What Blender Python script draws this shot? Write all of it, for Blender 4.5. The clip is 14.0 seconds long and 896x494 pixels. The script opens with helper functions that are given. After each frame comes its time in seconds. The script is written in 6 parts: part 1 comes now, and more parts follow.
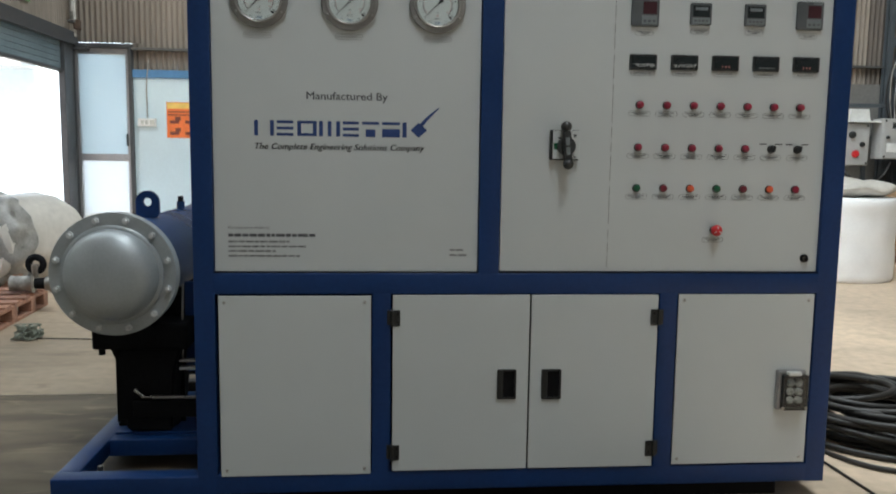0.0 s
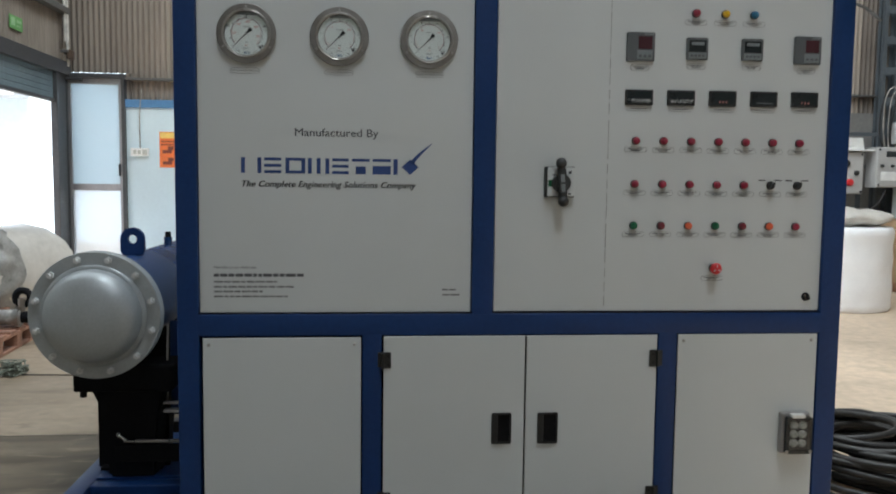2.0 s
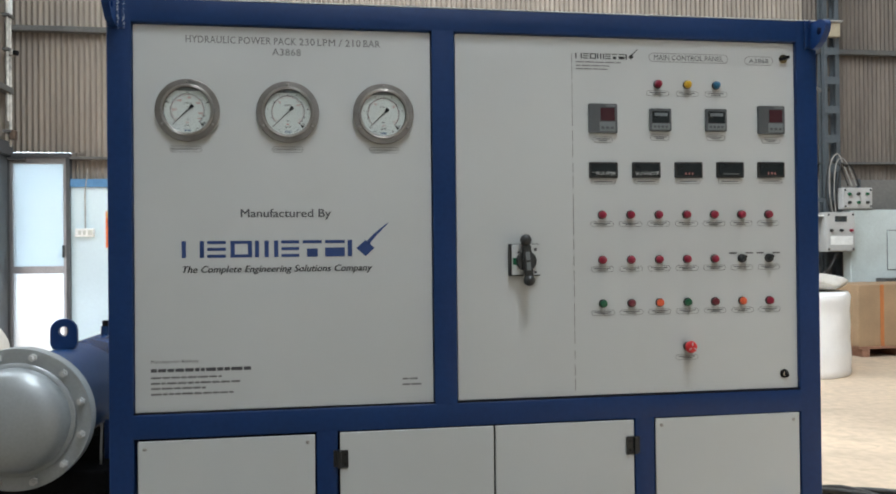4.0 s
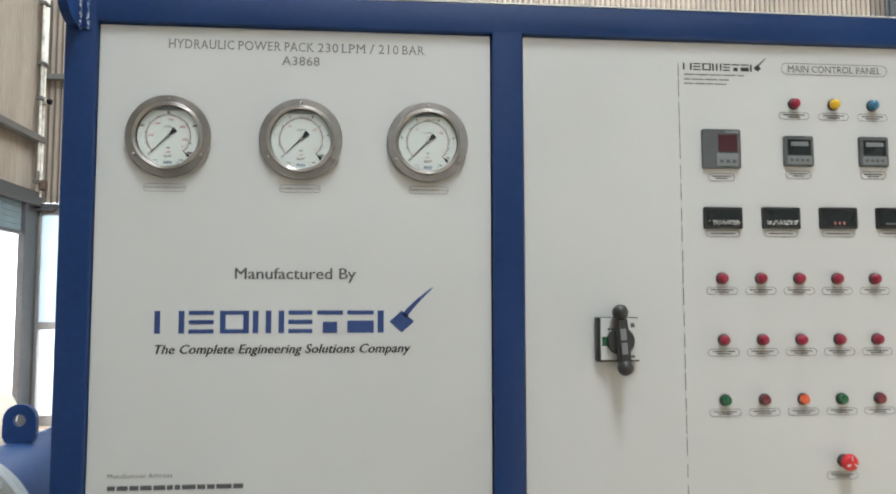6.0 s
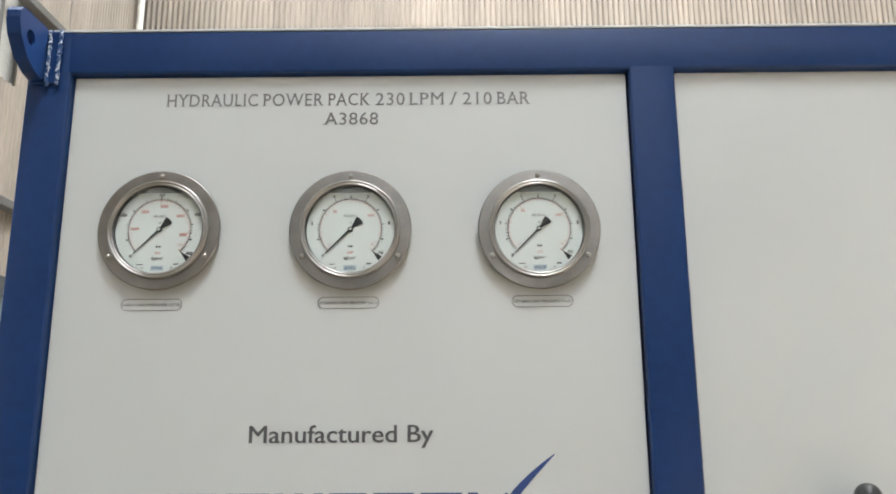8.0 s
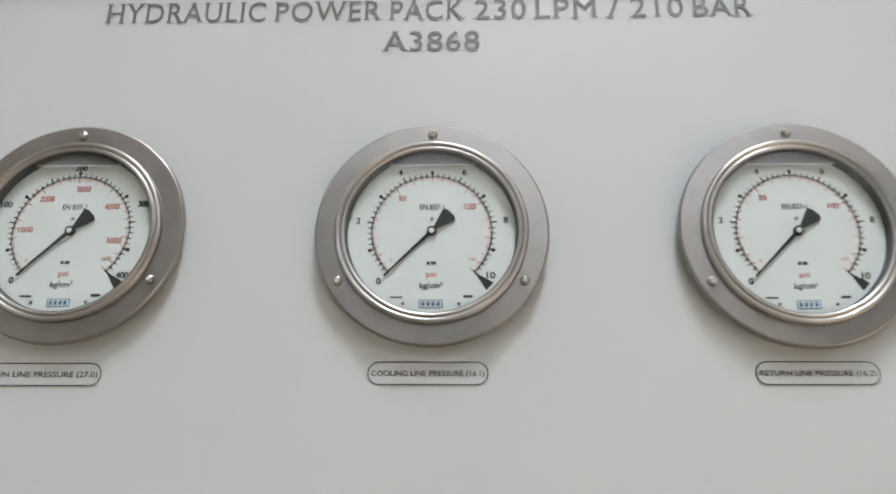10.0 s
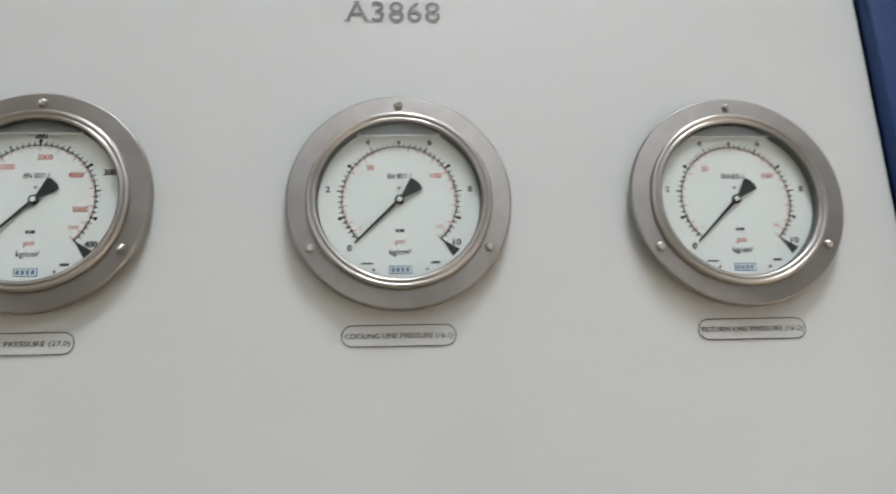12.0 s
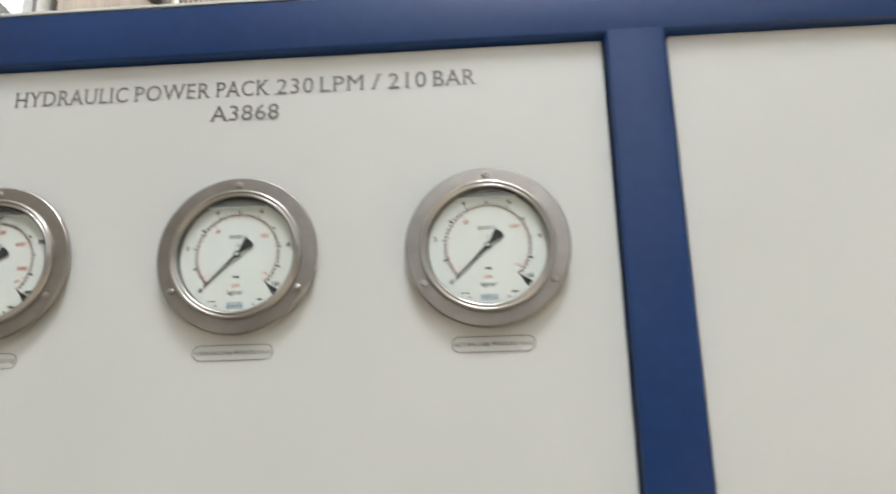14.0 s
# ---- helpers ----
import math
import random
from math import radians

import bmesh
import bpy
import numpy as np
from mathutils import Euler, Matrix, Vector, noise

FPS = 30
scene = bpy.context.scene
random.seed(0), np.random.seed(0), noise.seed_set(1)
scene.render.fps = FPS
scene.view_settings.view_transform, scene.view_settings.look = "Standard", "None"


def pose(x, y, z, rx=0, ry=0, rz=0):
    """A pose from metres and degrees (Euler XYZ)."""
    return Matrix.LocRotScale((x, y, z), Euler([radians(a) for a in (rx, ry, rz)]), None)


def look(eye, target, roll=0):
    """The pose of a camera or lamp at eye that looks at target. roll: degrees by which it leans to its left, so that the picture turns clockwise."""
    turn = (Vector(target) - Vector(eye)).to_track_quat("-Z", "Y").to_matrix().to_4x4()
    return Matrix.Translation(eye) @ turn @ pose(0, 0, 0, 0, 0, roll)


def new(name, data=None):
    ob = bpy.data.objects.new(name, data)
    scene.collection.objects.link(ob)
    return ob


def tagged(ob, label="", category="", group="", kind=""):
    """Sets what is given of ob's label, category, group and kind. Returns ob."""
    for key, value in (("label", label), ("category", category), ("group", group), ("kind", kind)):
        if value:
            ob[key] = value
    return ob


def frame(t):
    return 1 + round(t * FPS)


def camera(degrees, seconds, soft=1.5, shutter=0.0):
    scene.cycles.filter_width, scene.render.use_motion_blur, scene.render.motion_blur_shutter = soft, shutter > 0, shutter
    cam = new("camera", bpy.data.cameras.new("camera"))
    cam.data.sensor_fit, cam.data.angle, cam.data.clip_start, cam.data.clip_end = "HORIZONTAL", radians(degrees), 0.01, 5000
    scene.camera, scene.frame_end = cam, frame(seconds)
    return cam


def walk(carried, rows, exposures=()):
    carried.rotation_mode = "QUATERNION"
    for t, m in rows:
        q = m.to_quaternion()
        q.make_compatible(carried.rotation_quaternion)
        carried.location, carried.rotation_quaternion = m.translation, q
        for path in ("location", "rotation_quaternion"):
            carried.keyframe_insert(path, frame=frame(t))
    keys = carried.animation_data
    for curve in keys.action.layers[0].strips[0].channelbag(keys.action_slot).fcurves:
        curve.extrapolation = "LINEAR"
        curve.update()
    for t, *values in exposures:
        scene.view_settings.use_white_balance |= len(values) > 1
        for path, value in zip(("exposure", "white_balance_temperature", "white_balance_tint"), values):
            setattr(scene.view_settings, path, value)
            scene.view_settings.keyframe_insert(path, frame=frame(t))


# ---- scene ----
cam = camera(58.9, 14.0, soft=1.8, shutter=0.4)
PATH = [
    (0, (0.57, -2.789, 1.281), (0.745, -0.81, 1.051), 0.8),
    (0.5, (0.571, -2.743, 1.271), (0.753, -0.774, 0.969), 1.0),
    (1, (0.572, -2.7, 1.276), (0.722, -0.73, 0.965), 1.0),
    (1.5, (0.582, -2.675, 1.298), (0.735, -0.696, 1.055), 0.7),
    (2, (0.586, -2.709, 1.318), (0.773, -0.725, 1.154), 0.7),
    (2.5, (0.589, -2.742, 1.33), (0.788, -0.754, 1.245), 0.6),
    (3, (0.594, -2.719, 1.336), (0.821, -0.732, 1.31), 0.4),
    (3.2, (0.599, -2.696, 1.33), (0.849, -0.712, 1.321), 0.4),
    (5.3, (0.588, -2.094, 1.402), (0.914, -0.122, 1.474), -1.5),
    (5.5, (0.616, -2.017, 1.407), (0.912, -0.043, 1.519), -1.4),
    (6, (0.634, -1.872, 1.397), (0.829, 0.112, 1.55), -0.1),
    (6.5, (0.586, -1.703, 1.423), (0.802, 0.265, 1.705), -0.5),
    (7, (0.557, -1.554, 1.455), (0.754, 0.416, 1.739), -1.3),
    (7.5, (0.604, -1.363, 1.492), (0.697, 0.595, 1.887), -1.3),
    (8, (0.63, -1.228, 1.491), (0.622, 0.724, 1.926), -0.4),
    (8.2, (0.614, -1.179, 1.503), (0.59, 0.773, 1.937), -0.4),
    (10.3, (0.486, -0.582, 1.566), (0.426, 1.297, 2.248), 0.4),
    (10.5, (0.472, -0.575, 1.569), (0.43, 1.307, 2.244), 0.4),
    (11, (0.44, -0.587, 1.57), (0.447, 1.304, 2.221), 0.5),
    (11.5, (0.422, -0.62, 1.56), (0.525, 1.284, 2.163), -0.8),
    (12, (0.458, -0.654, 1.564), (0.616, 1.261, 2.117), -1.9),
    (12.5, (0.541, -0.714, 1.583), (0.599, 1.191, 2.188), -0.9),
    (13, (0.6, -0.795, 1.569), (0.348, 1.068, 2.25), 1.4),
    (13.5, (0.667, -0.844, 1.555), (0.465, 1.039, 2.197), -0.3),
    (14, (0.778, -0.901, 1.531), (0.659, 1.016, 2.091), -1.3),
]

EXPOSURES = [(0.0, 1.01, 6300, 8), (1.0, 0.97, 6260, 9), (3.2, 1.11, 6180, 10), (5.5, 2.10, 6480, 11), (6.5, 2.11, 6450, 10), (7.0, 2.19, 6450, 12), (8.0, 2.20, 6520, 12), (11.0, 2.12, 6300, 15), (12.0, 2.10, 6400, 14), (12.5, 2.21, 6600, 11), (13.0, 2.24, 6680, 10), (13.5, 2.19, 6900, 13), (14.0, 2.31, 6720, 12)]
walk(cam, [(t, look(eye, target, roll)) for t, eye, target, roll in PATH], EXPOSURES)

# ---- world and light ----
world = bpy.data.worlds.new("overcast_sky")
scene.world = world
world.use_nodes = True
wn = world.node_tree
sky = wn.nodes.new("ShaderNodeTexSky")
sky.sky_type = "NISHITA"
sky.sun_disc = False
sky.sun_elevation, sky.sun_rotation = radians(60.0), radians(180.0)
sky.air_density, sky.dust_density = 1.0, 4.0
wn.links.new(sky.outputs["Color"], wn.nodes["Background"].inputs["Color"])
wn.nodes["Background"].inputs["Strength"].default_value = 0.15

sun = new("sun", bpy.data.lights.new("sun", "SUN"))
sun.data.energy, sun.data.angle, sun.data.color = 5.0, radians(8), (1.0, 0.99, 0.97)
sun.matrix_world = look((0.0, -5.2, 9.0), (0.0, 0.0, 0.0))

# roof lights: strips in the unseen roof, set where panel, floor and walls need light, each with the sky's light
# standing in its opening
WEST, EAST, SOUTH, NORTH, ROOF = -3.4, 13.0, -10.0, 8.2, 9.5
SKYLIGHTS = [(-8.6, -7.4, 0.5, 12.4), (-5.8, -2.4, 0.9, 2.2), (0.0, 1.4, 0.5, 5.2), (2.0, 3.2, 1.0, 6.2), (6.3, 6.9, -2.4, 2.6)]
for (y0, y1, x0, x1), watts in zip(SKYLIGHTS, (8.0, 152.0, 175.0, 190.0, 56.0)):
    lamp = new("roof_light", bpy.data.lights.new("roof_light", "AREA"))
    lamp.data.shape, lamp.data.size, lamp.data.size_y = "RECTANGLE", x1 - x0, y1 - y0
    lamp.data.energy, lamp.data.color = watts, (0.90, 0.97, 1.0)
    lamp.location = ((x0 + x1) / 2, (y0 + y1) / 2, ROOF + 0.03)
# the sky's light in the opening of the tall west window
lamp = new("window_light", bpy.data.lights.new("window_light", "AREA"))
lamp.data.shape, lamp.data.size, lamp.data.size_y = "RECTANGLE", 4.5, 5.6
lamp.data.energy, lamp.data.color = 190.0, (0.90, 0.97, 1.0)
lamp.matrix_world = pose(WEST - 0.30, 2.4, 6.9, 0, -90, 0)
# and in a high strip of the south end wall, unseen and assumed, that brightens rails and gauges
lamp = new("window_light", bpy.data.lights.new("window_light", "AREA"))
lamp.data.shape, lamp.data.size, lamp.data.size_y = "RECTANGLE", 8.0, 2.6
lamp.data.energy, lamp.data.color = 8.0, (0.95, 0.97, 1.0)
lamp.matrix_world = pose(2.5, SOUTH - 0.30, 7.5, 90, 0, 0)


# ---- materials ----
def mat(name, color, rough=0.5, metal=0.0, grain=30.0, vary=0.12, stain=1.2, stain_vary=0.15, bump=0.1, bump_scale=200.0,
        rand=0.0, coat=0.0, stretch=(1, 1, 1), spec=0.5):
    """A paint, metal or mineral surface: base colour varied at two scales, uneven gloss and a fine relief."""
    m = bpy.data.materials.new(name)
    m.use_nodes = True
    n, k = m.node_tree.nodes, m.node_tree.links
    b = n["Principled BSDF"]
    b.inputs["Metallic"].default_value = metal
    b.inputs["Coat Weight"].default_value = coat
    b.inputs["Specular IOR Level"].default_value = spec
    tc = n.new("ShaderNodeTexCoord")
    mp = n.new("ShaderNodeMapping")
    mp.inputs["Scale"].default_value = stretch
    k.new(tc.outputs["Object"], mp.inputs["Vector"])

    def noise_at(scale, detail=4.0):
        t = n.new("ShaderNodeTexNoise")
        t.inputs["Scale"].default_value, t.inputs["Detail"].default_value = scale, detail
        k.new(mp.outputs["Vector"], t.inputs["Vector"])
        return t.outputs["Fac"]

    fine, broad = noise_at(grain), noise_at(stain, 6.0)

    def ranged(fac, low, high):
        r = n.new("ShaderNodeMapRange")
        r.inputs["From Min"].default_value, r.inputs["From Max"].default_value = 0.3, 0.7
        r.inputs["To Min"].default_value, r.inputs["To Max"].default_value = low, high
        k.new(fac, r.inputs["Value"])
        return r.outputs["Result"]

    mul = n.new("ShaderNodeMath")
    mul.operation = "MULTIPLY"
    k.new(ranged(fine, 1 - vary, 1 + vary), mul.inputs[0])
    k.new(ranged(broad, 1 - stain_vary, 1 + stain_vary), mul.inputs[1])
    value = mul.outputs[0]
    if rand:
        info = n.new("ShaderNodeObjectInfo")
        rr = n.new("ShaderNodeMapRange")
        rr.inputs["To Min"].default_value, rr.inputs["To Max"].default_value = 1 - rand, 1 + rand
        k.new(info.outputs["Random"], rr.inputs["Value"])
        m2 = n.new("ShaderNodeMath")
        m2.operation = "MULTIPLY"
        k.new(value, m2.inputs[0])
        k.new(rr.outputs["Result"], m2.inputs[1])
        value = m2.outputs[0]
    hsv = n.new("ShaderNodeHueSaturation")
    hsv.inputs["Color"].default_value = (*color, 1)
    k.new(value, hsv.inputs["Value"])
    k.new(hsv.outputs["Color"], b.inputs["Base Color"])
    k.new(ranged(broad, max(0.02, rough - 0.08), min(1, rough + 0.08)), b.inputs["Roughness"])
    if bump:
        bp = n.new("ShaderNodeBump")
        bp.inputs["Strength"].default_value, bp.inputs["Distance"].default_value = bump, 0.002
        k.new(noise_at(bump_scale, 3.0), bp.inputs["Height"])
        k.new(bp.outputs["Normal"], b.inputs["Normal"])
    return m


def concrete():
    """Cream worn concrete; the pour in front and under the machine is brown and streaked, the floor's dimmer west side
    painted in with it.
    """
    m = mat("floor_concrete", (0.56, 0.435, 0.315), 0.62, 0, 14, 0.12, 0.55, 0.18, 0.25, 60)
    n, k = m.node_tree.nodes, m.node_tree.links
    b = n["Principled BSDF"]
    old = b.inputs["Base Color"].links[0].from_socket
    tc = n.new("ShaderNodeTexCoord")

    def noise_at(stretch, scale, detail, distortion):
        mp = n.new("ShaderNodeMapping")
        mp.inputs["Scale"].default_value = stretch
        k.new(tc.outputs["Object"], mp.inputs["Vector"])
        t = n.new("ShaderNodeTexNoise")
        t.inputs["Scale"].default_value, t.inputs["Detail"].default_value, t.inputs["Distortion"].default_value = scale, detail, distortion
        k.new(mp.outputs["Vector"], t.inputs["Vector"])
        return t.outputs["Fac"]

    def math_node(op, a, b2):
        f = n.new("ShaderNodeMath")
        f.operation = op
        for i, v in enumerate((a, b2)):
            if isinstance(v, float):
                f.inputs[i].default_value = v
            else:
                k.new(v, f.inputs[i])
        return f.outputs[0]

    def ranged(v, a, b2, lo, hi):
        r = n.new("ShaderNodeMapRange")
        for key, val in (("From Min", a), ("From Max", b2), ("To Min", lo), ("To Max", hi)):
            r.inputs[key].default_value = val
        k.new(v, r.inputs["Value"])
        return r.outputs["Result"]

    def over(base, factor, color):
        mix = n.new("ShaderNodeMix")
        mix.data_type = "RGBA"
        mix.inputs["B"].default_value = (*color, 1)
        k.new(factor, mix.inputs["Factor"])
        k.new(base, mix.inputs["A"])
        return mix.outputs["Result"]

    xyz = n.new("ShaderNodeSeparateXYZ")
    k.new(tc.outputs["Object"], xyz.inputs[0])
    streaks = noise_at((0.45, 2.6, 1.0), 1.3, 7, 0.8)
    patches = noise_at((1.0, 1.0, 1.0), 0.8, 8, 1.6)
    # the brown pour, with the dimmer west floor painted in: y below 1.42, thinner behind it, running out in a ragged
    # edge towards x = 2.2
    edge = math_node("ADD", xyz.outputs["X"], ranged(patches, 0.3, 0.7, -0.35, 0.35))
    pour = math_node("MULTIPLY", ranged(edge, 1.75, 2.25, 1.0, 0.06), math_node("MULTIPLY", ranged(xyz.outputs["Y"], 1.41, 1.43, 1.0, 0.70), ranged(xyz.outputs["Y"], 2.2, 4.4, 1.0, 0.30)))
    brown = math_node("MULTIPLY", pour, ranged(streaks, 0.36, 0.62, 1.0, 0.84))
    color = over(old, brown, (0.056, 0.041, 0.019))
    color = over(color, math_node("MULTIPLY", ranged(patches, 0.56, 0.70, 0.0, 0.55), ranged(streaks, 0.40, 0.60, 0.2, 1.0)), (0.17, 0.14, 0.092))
    flecks = noise_at((0.8, 3.0, 1.0), 3.4, 6, 1.2)
    color = over(color, ranged(flecks, 0.57, 0.68, 0.0, 0.30), (0.36, 0.29, 0.195))
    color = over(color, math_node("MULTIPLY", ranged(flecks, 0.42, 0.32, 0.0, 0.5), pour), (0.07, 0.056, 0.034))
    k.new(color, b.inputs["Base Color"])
    return m


def pane(name, tint, clear, rough=0.02, gloss_ior=1.5, milk=0.0):
    """Flat glass or clear plastic: a see-through sheet with Fresnel gloss, milky where asked."""
    m = bpy.data.materials.new(name)
    m.use_nodes = True
    n, k = m.node_tree.nodes, m.node_tree.links
    n.remove(n["Principled BSDF"])
    tr, gl, df, tl = (n.new("ShaderNodeBsdf" + s) for s in ("Transparent", "Glossy", "Diffuse", "Translucent"))
    tr.inputs["Color"].default_value = (*[c * clear for c in tint], 1)
    df.inputs["Color"].default_value = tl.inputs["Color"].default_value = (*tint, 1)
    gl.inputs["Roughness"].default_value = rough
    half, body, out = n.new("ShaderNodeMixShader"), n.new("ShaderNodeMixShader"), n.new("ShaderNodeMixShader")
    half.inputs[0].default_value = 0.5
    k.new(df.outputs[0], half.inputs[1]), k.new(tl.outputs[0], half.inputs[2])
    body.inputs[0].default_value = milk
    k.new(tr.outputs[0], body.inputs[1]), k.new(half.outputs[0], body.inputs[2])
    fr = n.new("ShaderNodeFresnel")
    fr.inputs["IOR"].default_value = gloss_ior
    k.new(fr.outputs[0], out.inputs[0])
    k.new(body.outputs[0], out.inputs[1]), k.new(gl.outputs[0], out.inputs[2])
    k.new(out.outputs[0], n["Material Output"].inputs["Surface"])
    return m


def glowing(name, color, strength):
    m = mat(name, color, 0.3, vary=0, stain_vary=0, bump=0)
    b = m.node_tree.nodes["Principled BSDF"]
    b.inputs["Emission Color"].default_value, b.inputs["Emission Strength"].default_value = (*color, 1), strength
    return m


def flecked():
    """Blue painted weld whose high ripples are rubbed bright."""
    m = mat("rubbed_weld_bead", (0.02, 0.07, 0.20), 0.4, 0.0, 220, 0.3, 40, 0.3, 0.6, 400)
    n, k = m.node_tree.nodes, m.node_tree.links
    b = n["Principled BSDF"]
    old = b.inputs["Base Color"].links[0].from_socket
    tc, t, r, mix = n.new("ShaderNodeTexCoord"), n.new("ShaderNodeTexNoise"), n.new("ShaderNodeMapRange"), n.new("ShaderNodeMix")
    t.inputs["Scale"].default_value, t.inputs["Detail"].default_value = 150.0, 3.0
    k.new(tc.outputs["Object"], t.inputs["Vector"])
    for key, v in (("From Min", 0.52), ("From Max", 0.60), ("To Min", 0.0), ("To Max", 0.8)):
        r.inputs[key].default_value = v
    k.new(t.outputs["Fac"], r.inputs["Value"])
    mix.data_type = "RGBA"
    mix.inputs["B"].default_value = (0.62, 0.68, 0.76, 1)
    k.new(r.outputs["Result"], mix.inputs["Factor"])
    k.new(old, mix.inputs["A"])
    k.new(mix.outputs["Result"], b.inputs["Base Color"])
    return m


